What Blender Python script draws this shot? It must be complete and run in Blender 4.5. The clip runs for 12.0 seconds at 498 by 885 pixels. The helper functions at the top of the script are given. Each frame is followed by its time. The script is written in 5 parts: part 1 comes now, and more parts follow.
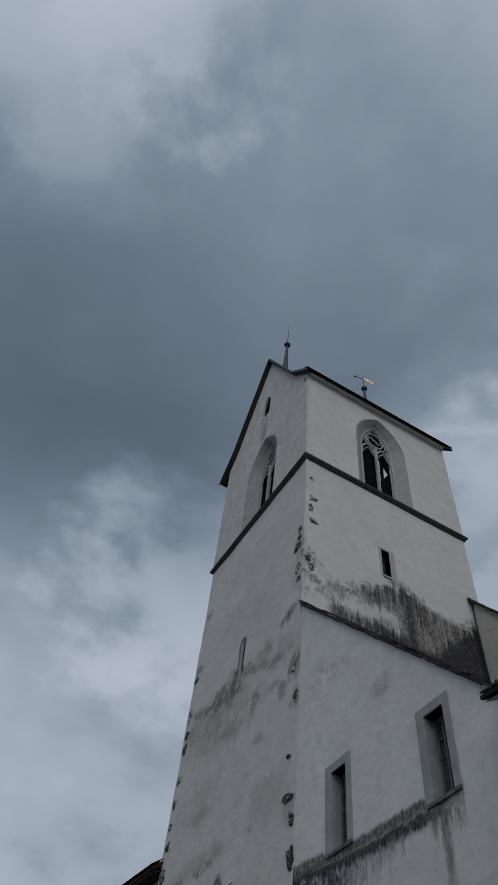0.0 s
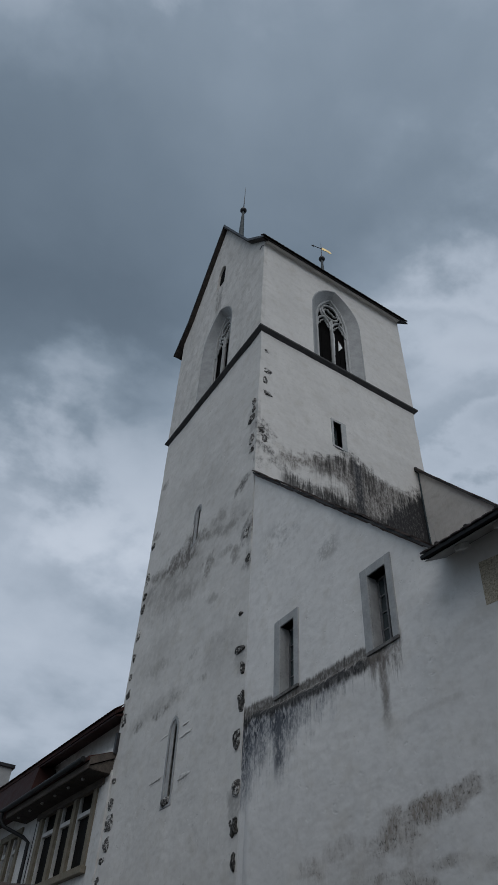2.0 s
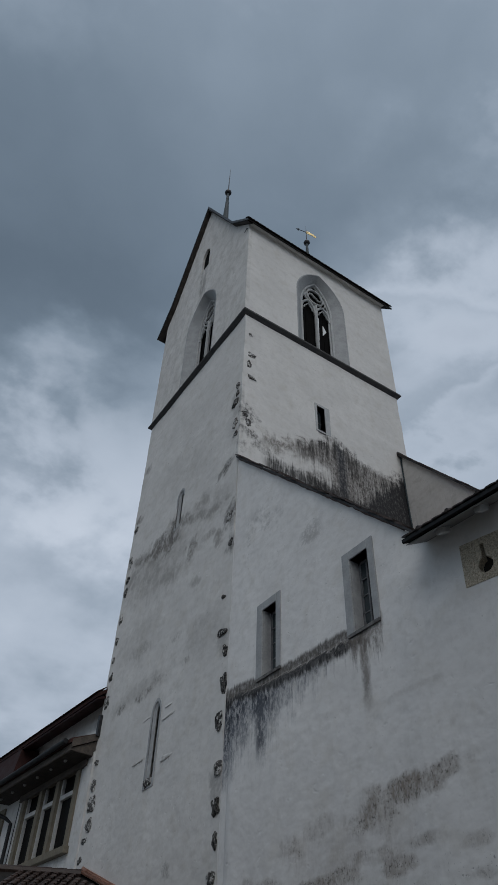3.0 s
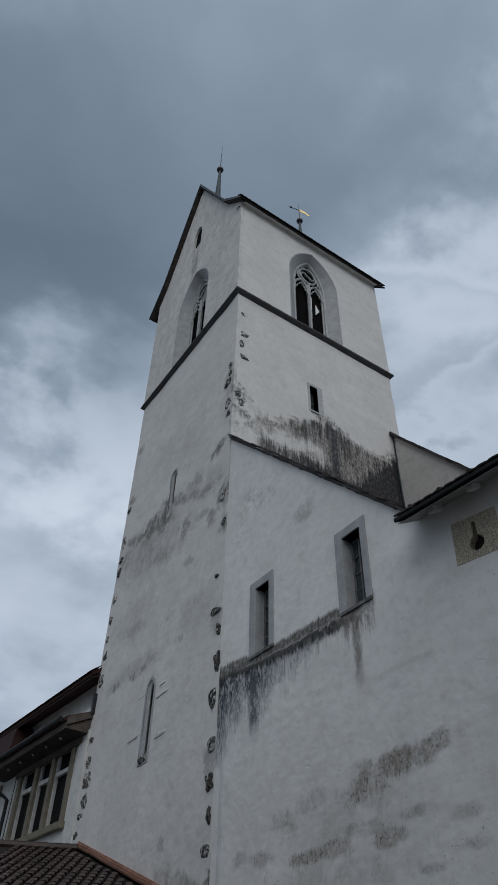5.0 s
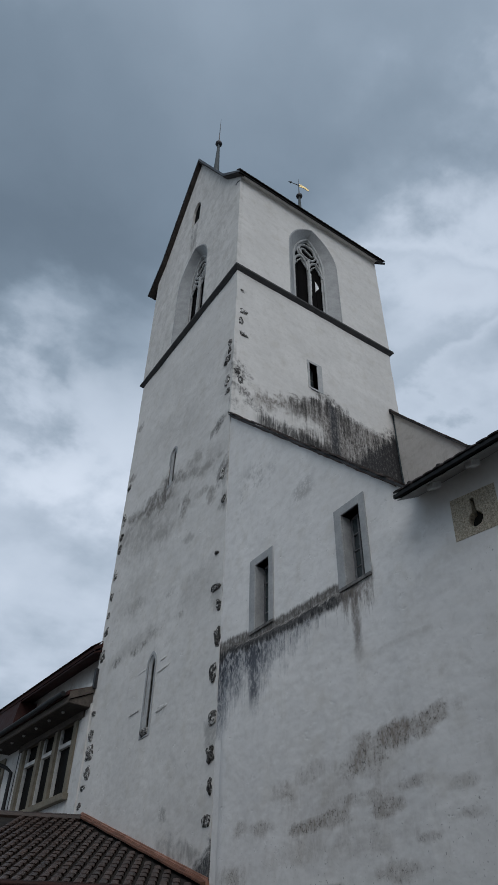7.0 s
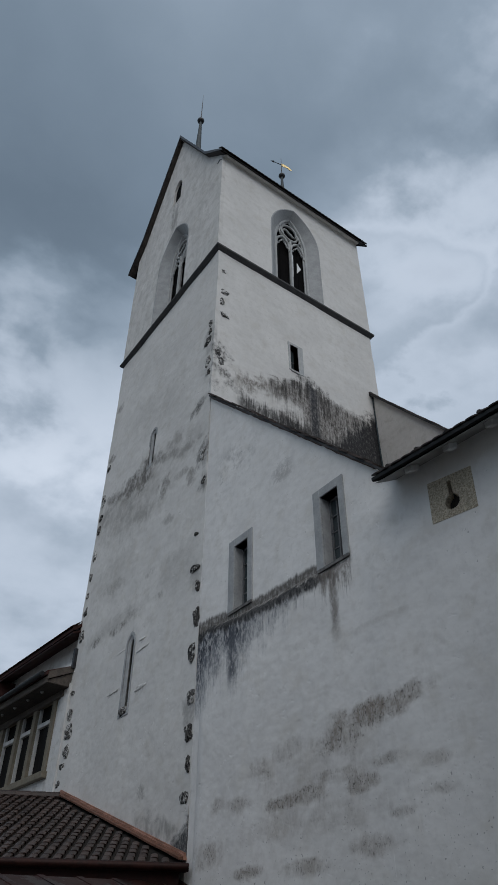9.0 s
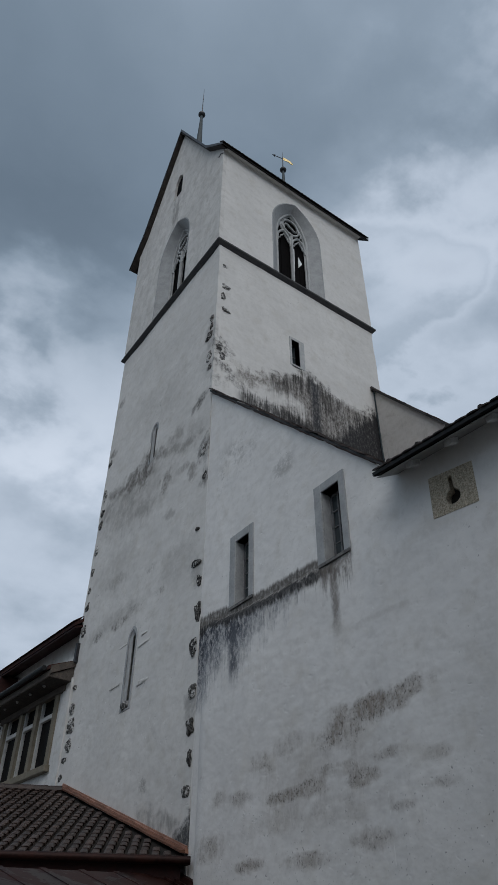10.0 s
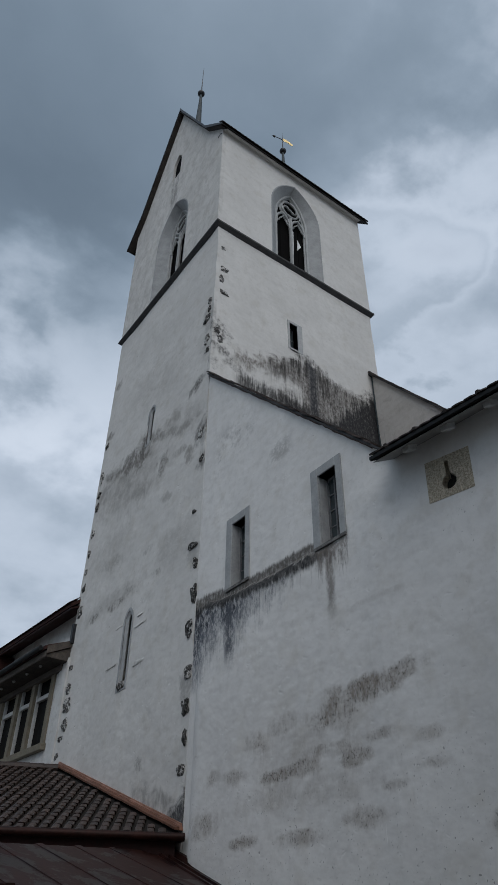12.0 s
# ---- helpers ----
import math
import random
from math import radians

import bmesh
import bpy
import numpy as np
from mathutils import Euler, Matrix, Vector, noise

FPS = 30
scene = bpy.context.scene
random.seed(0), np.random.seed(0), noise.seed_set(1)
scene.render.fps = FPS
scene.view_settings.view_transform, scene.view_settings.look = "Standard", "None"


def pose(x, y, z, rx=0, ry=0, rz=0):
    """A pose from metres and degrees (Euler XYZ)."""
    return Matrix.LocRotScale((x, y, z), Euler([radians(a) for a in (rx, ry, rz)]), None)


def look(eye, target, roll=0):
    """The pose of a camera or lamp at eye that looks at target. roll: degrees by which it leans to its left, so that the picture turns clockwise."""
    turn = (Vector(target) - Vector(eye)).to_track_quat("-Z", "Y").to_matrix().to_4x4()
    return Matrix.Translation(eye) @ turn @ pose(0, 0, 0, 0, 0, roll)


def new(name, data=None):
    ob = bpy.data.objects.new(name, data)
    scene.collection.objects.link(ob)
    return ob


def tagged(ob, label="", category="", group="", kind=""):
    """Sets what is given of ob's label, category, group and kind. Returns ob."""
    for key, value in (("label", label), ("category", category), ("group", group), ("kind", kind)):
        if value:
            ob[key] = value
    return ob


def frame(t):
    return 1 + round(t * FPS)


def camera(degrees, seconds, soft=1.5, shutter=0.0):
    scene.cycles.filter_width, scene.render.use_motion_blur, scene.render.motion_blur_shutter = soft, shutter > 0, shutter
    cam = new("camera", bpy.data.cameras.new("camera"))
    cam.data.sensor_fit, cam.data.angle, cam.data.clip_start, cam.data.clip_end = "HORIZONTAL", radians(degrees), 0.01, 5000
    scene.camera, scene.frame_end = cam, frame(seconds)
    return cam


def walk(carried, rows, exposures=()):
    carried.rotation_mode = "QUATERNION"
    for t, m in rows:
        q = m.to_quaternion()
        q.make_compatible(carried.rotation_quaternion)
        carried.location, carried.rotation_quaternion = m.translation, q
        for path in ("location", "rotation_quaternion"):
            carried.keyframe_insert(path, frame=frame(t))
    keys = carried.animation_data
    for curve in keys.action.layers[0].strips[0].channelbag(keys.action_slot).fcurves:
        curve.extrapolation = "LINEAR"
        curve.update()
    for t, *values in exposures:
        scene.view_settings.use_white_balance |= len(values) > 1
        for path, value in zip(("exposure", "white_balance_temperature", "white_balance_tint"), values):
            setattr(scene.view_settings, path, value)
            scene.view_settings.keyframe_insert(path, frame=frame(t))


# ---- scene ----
cam = camera(40.0, 12.0, soft=1.2)
PATH = [
    (0, (-7.44, -12.368, 1.568), (-7.001, -11.311, 3.209), 8.9),
    (0.5, (-7.404, -12.359, 1.577), (-6.88, -11.203, 3.122), 6.8),
    (1, (-7.386, -12.333, 1.59), (-6.728, -11.148, 3.061), 3.5),
    (1.5, (-7.367, -12.312, 1.599), (-6.683, -11.094, 3.03), 3.7),
    (2, (-7.367, -12.322, 1.602), (-6.659, -11.097, 3.016), 3.3),
    (2.5, (-7.368, -12.319, 1.604), (-6.621, -11.095, 2.998), 2.5),
    (3, (-7.355, -12.312, 1.603), (-6.589, -11.087, 2.986), 2.2),
    (3.5, (-7.352, -12.311, 1.605), (-6.573, -11.082, 2.978), 2.0),
    (5.5, (-7.333, -12.296, 1.6), (-6.522, -11.046, 2.933), 1.3),
    (6, (-7.335, -12.293, 1.593), (-6.52, -11.039, 2.92), 1.1),
    (6.5, (-7.334, -12.293, 1.588), (-6.517, -11.032, 2.907), 1.0),
    (7, (-7.338, -12.292, 1.588), (-6.507, -11.013, 2.881), 1.3),
    (7.5, (-7.327, -12.303, 1.593), (-6.472, -11.009, 2.856), 1.5),
    (7.7, (-7.325, -12.307, 1.595), (-6.447, -11.029, 2.858), 0.9),
    (9.5, (-7.337, -12.314, 1.59), (-6.438, -11.035, 2.837), 0.4),
    (10, (-7.321, -12.319, 1.595), (-6.422, -11.033, 2.835), 0.4),
    (10.5, (-7.323, -12.32, 1.595), (-6.42, -11.029, 2.826), 0.5),
    (11, (-7.328, -12.318, 1.591), (-6.417, -11.022, 2.812), 0.6),
    (11.5, (-7.322, -12.313, 1.586), (-6.405, -11.013, 2.799), 0.7),
    (12, (-7.333, -12.319, 1.585), (-6.409, -11.015, 2.787), 0.7),
]
EXPOSURES = [(0.0, -0.08), (0.5, -0.05), (1.5, 0.10), (3.5, 0.20), (5.5, 0.34), (6.5, 0.40), (7.0, 0.49), (7.5, 0.48), (9.5, 0.39), (12.0, 0.41)]
walk(cam, [(t, look(eye, target, roll)) for t, eye, target, roll in PATH], EXPOSURES)

# ---- world and light ----
SUN_DIR = Vector((-0.30, -0.62, 0.72)).normalized()
world = bpy.data.worlds.new("overcast_sky")
scene.world = world
world.use_nodes = True


class Net:
    """Short ways to wire shader nodes."""

    def __init__(self, tree):
        self.tree = tree

    def node(self, kind, **props):
        n = self.tree.nodes.new(kind)
        for key, value in props.items():
            setattr(n, key, value)
        return n

    def feed(self, socket, value):
        if isinstance(value, bpy.types.NodeSocket):
            self.tree.links.new(value, socket)
        else:
            socket.default_value = value

    def math(self, op, a, b=0.0, clamp=False):
        n = self.node("ShaderNodeMath", operation=op, use_clamp=clamp)
        self.feed(n.inputs[0], a)
        self.feed(n.inputs[1], b)
        return n.outputs[0]

    def mul(self, *values):
        out = values[0]
        for v in values[1:]:
            out = self.math("MULTIPLY", out, v)
        return out

    def vec(self, op, a, b=None):
        n = self.node("ShaderNodeVectorMath", operation=op)
        self.feed(n.inputs[0], a)
        if b is not None:
            self.feed(n.inputs[1], b)
        return n.outputs["Value"] if op == "DOT_PRODUCT" else n.outputs[0]

    def step(self, value, a, b, lo=0.0, hi=1.0):
        n = self.node("ShaderNodeMapRange", interpolation_type="SMOOTHSTEP")
        for socket, v in zip(n.inputs[:5], (value, a, b, lo, hi)):
            self.feed(socket, v)
        return n.outputs[0]

    def span(self, value, a, b, c, d):
        """1 between b and c, falling to 0 at a and d."""
        return self.math("MULTIPLY", self.step(value, a, b), self.step(value, c, d, 1.0, 0.0))

    def noise(self, vector, scale, detail=4.0, rough=0.55, warp=0.0):
        n = self.node("ShaderNodeTexNoise")
        self.feed(n.inputs["Vector"], vector)
        n.inputs["Scale"].default_value = scale
        n.inputs["Detail"].default_value = detail
        n.inputs["Roughness"].default_value = rough
        n.inputs["Distortion"].default_value = warp
        return n.outputs[0]

    def mix(self, factor, a, b, blend="MIX"):
        n = self.node("ShaderNodeMix", data_type="RGBA", blend_type=blend)
        self.feed(n.inputs[0], factor)
        self.feed(n.inputs[6], a if isinstance(a, bpy.types.NodeSocket) else (*a, 1.0))
        self.feed(n.inputs[7], b if isinstance(b, bpy.types.NodeSocket) else (*b, 1.0))
        return n.outputs[2]

    def ramp(self, factor, stops):
        n = self.node("ShaderNodeValToRGB")
        self.feed(n.inputs[0], factor)
        els = n.color_ramp.elements
        while len(els) < len(stops):
            els.new(0.5)
        for el, (at, colour) in zip(els, stops):
            el.position, el.color = at, (*colour, 1.0)
        return n.outputs[0]

    def curve(self, value, low, high, points):
        """A height drawn over a stretch of wall, straight from point to point; heights between 0 and 20."""
        n = self.ramp(self.math("DIVIDE", self.math("SUBTRACT", value, low), high - low), [((a - low) / (high - low), (b / 20.0,) * 3) for a, b in points])
        return self.math("MULTIPLY", n, 20.0)

    def stretch(self, vector, x, y, z):
        return self.vec("MULTIPLY", vector, (x, y, z))


def build_sky():
    world.node_tree.nodes.clear()
    net = Net(world.node_tree)
    way = net.node("ShaderNodeTexCoord").outputs["Generated"]
    parts = net.node("ShaderNodeSeparateXYZ")
    net.feed(parts.inputs[0], way)
    # cloud sheet: the direction carried onto a flat layer overhead
    depth = net.math("ADD", net.math("MAXIMUM", parts.outputs[2], 0.0), 0.22)
    flat = net.node("ShaderNodeCombineXYZ")
    net.feed(flat.inputs[0], net.math("DIVIDE", parts.outputs[0], depth))
    net.feed(flat.inputs[1], net.math("DIVIDE", parts.outputs[1], depth))
    big = net.noise(flat.outputs[0], 1.7, 4.0, 0.50, 0.15)
    fine = net.noise(flat.outputs[0], 4.2, 7.0, 0.54, 0.1)
    wisp = net.noise(flat.outputs[0], 13.0, 8.0, 0.6, 0.3)
    f = net.math("ADD", net.math("SUBTRACT", net.mul(big, 0.36), -0.045), net.math("ADD", net.mul(fine, 0.25), net.mul(wisp, 0.06)))
    # brighter breaks and heavier masses of the cloud cover
    edge = net.math("MULTIPLY", net.math("SUBTRACT", fine, 0.5), 0.09)
    for x, y, z, tight, amount in CLOUDS:
        d = net.vec("DOT_PRODUCT", way, (x, y, z))
        f = net.math("ADD", f, net.mul(net.step(net.math("ADD", d, edge), tight, 1.0), amount))
    glow = net.vec("DOT_PRODUCT", way, tuple(SUN_DIR))
    f = net.math("ADD", f, net.mul(net.step(glow, 0.2, 1.0), 0.35))
    cloud = net.ramp(f, [(0.10, (0.078, 0.108, 0.145)), (0.34, (0.142, 0.187, 0.240)),
                         (0.52, (0.212, 0.266, 0.332)), (0.72, (0.375, 0.434, 0.517)), (0.95, (0.50, 0.558, 0.645))])
    sky = net.node("ShaderNodeTexSky", sky_type="NISHITA", sun_disc=False)
    sky.sun_elevation = math.asin(SUN_DIR.z)
    sky.sun_rotation = math.atan2(SUN_DIR.x, SUN_DIR.y)
    blue = net.vec("SCALE", sky.outputs[0])
    blue.node.inputs["Scale"].default_value = 0.06
    colour = net.mix(net.step(fine, 0.60, 0.85, 0.04, 0.30), cloud, blue)
    background = net.node("ShaderNodeBackground")
    net.feed(background.inputs[0], colour)
    background.inputs[1].default_value = 1.0
    net.feed(net.node("ShaderNodeOutputWorld").inputs[0], background.outputs[0])


CLOUDS = [
    (-0.207, 0.255, 0.945, 0.975, 0.15), (-0.100, 0.132, 0.986, 0.985, 0.10),
    (-0.020, 0.624, 0.781, 0.92, -0.115), (-0.141, 0.499, 0.855, 0.95, -0.02),
    (0.150, 0.850, 0.505, 0.90, 0.21), (0.02, 0.955, 0.30, 0.84, 0.17), (0.240, 0.702, 0.671, 0.975, 0.10),
    (0.590, 0.440, 0.680, 0.93, 0.29), (0.518, 0.224, 0.826, 0.97, 0.05),
    (0.30, 0.06, 0.95, 0.93, 0.05), (0.212, 0.70, 0.69, 0.985, 0.08), (0.10, 0.66, 0.745, 0.97, -0.07),
    (0.511, 0.207, 0.835, 0.985, 0.09), (0.529, 0.286, 0.799, 0.990, 0.03), (0.559, 0.387, 0.734, 0.994, -0.13), (0.614, 0.418, 0.670, 0.985, 0.03), (0.149, 0.741, 0.655, 0.985, 0.05), (0.317, 0.262, 0.911, 0.98, -0.03),
]
build_sky()

sun = new("sun", bpy.data.lights.new("sun", "SUN"))
sun.data.energy, sun.data.angle, sun.data.color = 0.75, radians(60), (1.0, 0.96, 0.91)
sun.matrix_world = look(SUN_DIR * 60, (0, 0, 0))


# ---- materials ----
def material(name, rough=0.8, metal=0.0):
    m = bpy.data.materials.new(name)
    m.use_nodes = True
    net = Net(m.node_tree)
    shader = m.node_tree.nodes["Principled BSDF"]
    shader.inputs["Roughness"].default_value = rough
    shader.inputs["Metallic"].default_value = metal
    where = net.node("ShaderNodeNewGeometry").outputs["Position"]
    return m, net, shader, where


def relief(net, shader, height, distance=0.02, strength=1.0, under=None):
    n = net.node("ShaderNodeBump")
    n.inputs["Strength"].default_value, n.inputs["Distance"].default_value = strength, distance
    net.feed(n.inputs["Height"], height)
    if under is not None:
        net.feed(n.inputs["Normal"], under)
    net.feed(shader.inputs["Normal"], n.outputs[0])
    return n.outputs[0]


def simple(name, a, b, scale=6.0, rough=0.75, metal=0.0, bump=0.006, stretch=(1, 1, 1), vary=0.0, gloss=0.5):
    m, net, shader, where = material(name, rough, metal)
    p = net.stretch(where, *stretch)
    big = net.noise(p, scale, 5.0, 0.6)
    fine = net.noise(p, scale * 7, 4.0, 0.6)
    f = net.step(net.math("ADD", net.mul(big, 0.65), net.mul(fine, 0.35)), 0.33, 0.67)
    colour = net.mix(f, a, b)
    if vary:
        info = net.node("ShaderNodeObjectInfo").outputs["Random"]
        shade = net.node("ShaderNodeHueSaturation")
        net.feed(shade.inputs["Value"], net.step(info, 0.0, 1.0, 1.0 - vary, 1.0 + vary))
        net.feed(shade.inputs["Color"], colour)
        colour = shade.outputs[0]
    net.feed(shader.inputs["Base Color"], colour)
    shader.inputs["Specular IOR Level"].default_value = gloss
    net.feed(shader.inputs["Roughness"], net.step(big, 0.2, 0.8, max(rough - 0.1, 0.02), min(rough + 0.1, 1)))
    relief(net, shader, net.math("ADD", big, net.mul(fine, 0.5)), bump)
    return m


def plaster(name, base, stains):
    """Old lime render: mottled, dented, hairline pits; stains(net, where, x, y, z, streak, blotch) gives pairs of mask and colour."""
    m, net, shader, where = material(name, 0.92)
    xyz = net.node("ShaderNodeSeparateXYZ")
    net.feed(xyz.inputs[0], where)
    x, y, z = xyz.outputs
    broad = net.noise(where, 0.55, 5.0, 0.6, 0.3)
    patch = net.noise(where, 1.9, 6.0, 0.60, 0.25)
    grain = net.noise(where, 26.0, 4.0, 0.6)
    trowel = net.noise(net.stretch(where, 1.0, 1.0, 1.5), 4.6, 2.0, 0.45, 0.0)
    dents = net.noise(net.stretch(where, 1.0, 1.0, 1.3), 1.5, 2.0, 0.45, 0.3)
    streak = net.math("ADD", net.mul(net.noise(net.stretch(where, 4.2, 4.2, 0.6), 1.0, 6.0, 0.65, 0.6), 0.55),
                      net.mul(net.noise(net.stretch(where, 17.0, 17.0, 1.5), 1.0, 5.0, 0.6, 0.3), 0.45))
    blotch = net.math("ADD", net.mul(net.noise(where, 1.5, 5.0, 0.55, 0.5), 0.5), net.mul(net.noise(where, 6.0, 8.0, 0.72, 0.1), 0.5))
    colour = net.mix(net.step(broad, 0.35, 0.68), [c * 0.90 for c in base], base)
    colour = net.mix(net.mul(net.step(patch, 0.50, 0.70), 0.5), colour, (base[0] * 0.80, base[1] * 0.78, base[2] * 0.74))
    colour = net.mix(net.mul(net.step(grain, 0.60, 0.78), 0.12), colour, (0.42, 0.41, 0.39))
    mottle = net.noise(net.stretch(where, 1.0, 1.0, 0.8), 5.5, 6.0, 0.68, 0.2)
    colour = net.mix(net.mul(net.step(mottle, 0.46, 0.68), 0.30), colour, (base[0] * 0.70, base[1] * 0.69, base[2] * 0.67))
    nicks = net.mul(net.step(net.noise(where, 6.0, 6.0, 0.65, 0.2), 0.64, 0.70), net.step(broad, 0.42, 0.58))
    colour = net.mix(net.mul(nicks, 0.14), colour, (0.24, 0.232, 0.22))
    # scattered pits and grey runs of old dirt
    pits = net.mul(net.step(net.noise(where, 16.0, 3.0, 0.5), 0.69, 0.75), net.step(broad, 0.48, 0.62))
    colour = net.mix(net.mul(pits, 0.55), colour, (0.19, 0.18, 0.17))
    runs = net.mul(net.step(streak, 0.60, 0.78), net.step(patch, 0.46, 0.62), 0.35)
    colour = net.mix(runs, colour, (0.30, 0.30, 0.29))
    # chips: small flat flecks where the top coat has come away
    flake = net.noise(net.stretch(where, 1, 1, 2.0), 5.0, 7.0, 0.62, 0.3)
    scar = net.mul(net.step(flake, 0.62, 0.70), net.step(net.noise(where, 0.8, 3.0, 0.5), 0.50, 0.60))
    colour = net.mix(net.mul(scar, 0.16), colour, (0.30, 0.29, 0.275))
    for mask, dirt in stains(net, where, x, y, z, streak, blotch):
        colour = net.mix(mask, colour, dirt)
    net.feed(shader.inputs["Base Color"], colour)
    shader.inputs["Specular IOR Level"].default_value = 0.2
    h = net.math("ADD", net.math("ADD", net.mul(trowel, 0.30), net.mul(dents, 1.3)), net.math("ADD", net.mul(patch, 0.25), net.mul(grain, 0.03)))
    h = net.math("ADD", h, net.mul(mottle, 0.16))
    h = net.math("SUBTRACT", net.math("SUBTRACT", h, net.mul(pits, 0.25)), net.math("ADD", net.mul(scar, 0.2), net.mul(nicks, 0.22)))
    relief(net, shader, h, 0.026, 0.8)
    return m


def blobs(net, a, z, wander, table):
    """Ragged patches on a wall: along the wall, height, half width, half height, tilt, force."""
    out = None
    for ac, zc, ra, rz, tilt, force in table:
        along = net.math("SUBTRACT", a, ac)
        u = net.math("DIVIDE", along, ra)
        w = net.math("DIVIDE", net.math("SUBTRACT", net.math("SUBTRACT", z, zc), net.mul(along, tilt)), rz)
        d = net.math("ADD", net.math("ADD", net.mul(u, u), net.mul(w, w)), wander)
        m = net.mul(net.step(d, -0.4, 2.0, 1.0, 0.0), force)
        out = m if out is None else net.math("MAXIMUM", out, m)
    return out


GREY_DIRT = (0.22, 0.215, 0.205)


def tower_stains(net, where, x, y, z, streak, blotch):
    out = []
    south = net.span(y, -0.6, -0.5, 0.10, 0.14)
    west = net.span(x, -0.6, -0.5, 0.10, 0.14)
    rag = net.math("SUBTRACT", net.noise(where, 2.6, 9.0, 0.70, 0.4), 0.5)
    runs = net.math("ADD", net.mul(net.noise(net.stretch(where, 6.0, 6.0, 0.45), 1.0, 5.0, 0.6, 0.3), 0.55),
                    net.mul(net.noise(net.stretch(where, 22.0, 22.0, 1.6), 1.0, 5.0, 0.62, 0.2), 0.45))
    run0 = net.math("SUBTRACT", runs, 0.5)
    speck = net.step(net.noise(net.stretch(where, 1, 1, 0.6), 9.0, 9.0, 0.78), 0.42, 0.60, 0.15, 1.0)
    fleck = net.noise(net.stretch(where, 1, 1, 0.45), 14.0, 9.0, 0.78)
    # splash zone above the abutting roof: its upper edge climbs to the small window and beyond
    crest = net.curve(x, 0.0, 7.2, [(0.0, 15.7), (0.85, 16.18), (1.6, 16.34), (2.1, 16.60), (2.8, 16.88), (3.3, 17.26), (3.75, 17.36), (4.9, 17.04), (5.75, 16.98), (6.4, 17.22), (7.2, 17.5)])
    below = net.math("ADD", net.math("SUBTRACT", crest, z), net.math("ADD", net.mul(rag, 1.9), net.mul(run0, 0.5)))
    inside = net.mul(south, net.step(below, -0.20, 0.34))
    gap = blobs(net, x, z, net.math("ADD", net.mul(rag, 5.0), net.mul(run0, 4.0)), [(2.55, 15.80, 0.85, 0.30, 0.05, 1.0), (3.15, 15.55, 0.45, 0.22, 0.0, 0.7), (1.5, 15.62, 0.60, 0.16, 0.0, 1.0)])
    clear = net.math("SUBTRACT", 1.0, gap)
    xr = net.math("ADD", x, net.mul(rag, 1.2))
    # thin brown wash on the nearer half, fading downwards
    wash = net.mul(inside, net.span(xr, 0.70, 1.0, 2.4, 3.0), net.step(below, 0.85, 0.20), net.step(fleck, 0.36, 0.58, 0.30, 0.92))
    out.append((wash, (0.135, 0.116, 0.100)))
    # grey-brown body with streaks
    body = net.mul(inside, net.step(xr, 2.0, 2.7), clear)
    out.append((net.mul(body, net.step(net.math("ADD", net.mul(runs, 0.45), net.mul(fleck, 0.55)), 0.40, 0.56, 0.48, 0.95)), (0.108, 0.096, 0.086)))
    # black runs hanging from the upper edge
    hang = net.mul(inside, net.span(xr, 1.95, 2.3, 4.6, 5.4), net.step(net.math("SUBTRACT", below, net.mul(run0, 3.2)), 1.05, 0.15), net.step(runs, 0.40, 0.58, 0.15, 0.85))
    out.append((hang, (0.050, 0.047, 0.045)))
    thread = net.mul(body, net.step(net.math("ADD", net.mul(runs, 0.55), net.mul(fleck, 0.45)), 0.52, 0.60), 0.85)
    out.append((thread, (0.040, 0.038, 0.037)))
    gully = net.mul(inside, net.span(net.math("ADD", x, net.mul(rag, 0.25)), 3.62, 3.80, 3.98, 4.20), net.step(fleck, 0.34, 0.56, 0.45, 0.9))
    out.append((gully, (0.034, 0.036, 0.042)))
    # soot in the inner corner, deepest towards the gable wall
    slant = net.math("SUBTRACT", net.math("ADD", net.mul(net.math("SUBTRACT", x, 4.6), 1.10), 15.35), z)
    soot = net.mul(inside, net.step(x, 4.0, 4.6), net.step(net.math("ADD", slant, net.math("ADD", net.mul(rag, 1.4), net.mul(run0, 2.6))), -0.15, 0.55), net.step(fleck, 0.30, 0.56, 0.72, 0.98))
    out.append((soot, (0.026, 0.026, 0.028)))
    inner = net.mul(south, net.step(net.math("ADD", x, net.mul(run0, 1.6)), 6.35, 6.9), net.step(z, 17.5, 16.9))
    out.append((net.mul(inner, 0.85), (0.024, 0.024, 0.026)))
    # black teeth along the roof strip
    teeth = net.math("ADD", z, net.math("ADD", net.mul(run0, -1.3), net.mul(rag, -1.0)))
    strip = net.mul(south, net.span(x, 0.75, 1.15, 3.3, 4.2), net.step(teeth, 15.12, 15.55, 1.0, 0.0))
    out.append((net.mul(strip, net.step(net.math("ADD", net.mul(runs, 0.6), net.mul(fleck, 0.4)), 0.38, 0.54, 0.35, 0.94)), (0.034, 0.033, 0.033)))
    foot_line = net.mul(south, net.step(x, 3.0, 4.2), net.step(teeth, 15.0, 15.35, 1.0, 0.0), 0.7)
    out.append((foot_line, (0.050, 0.047, 0.045)))
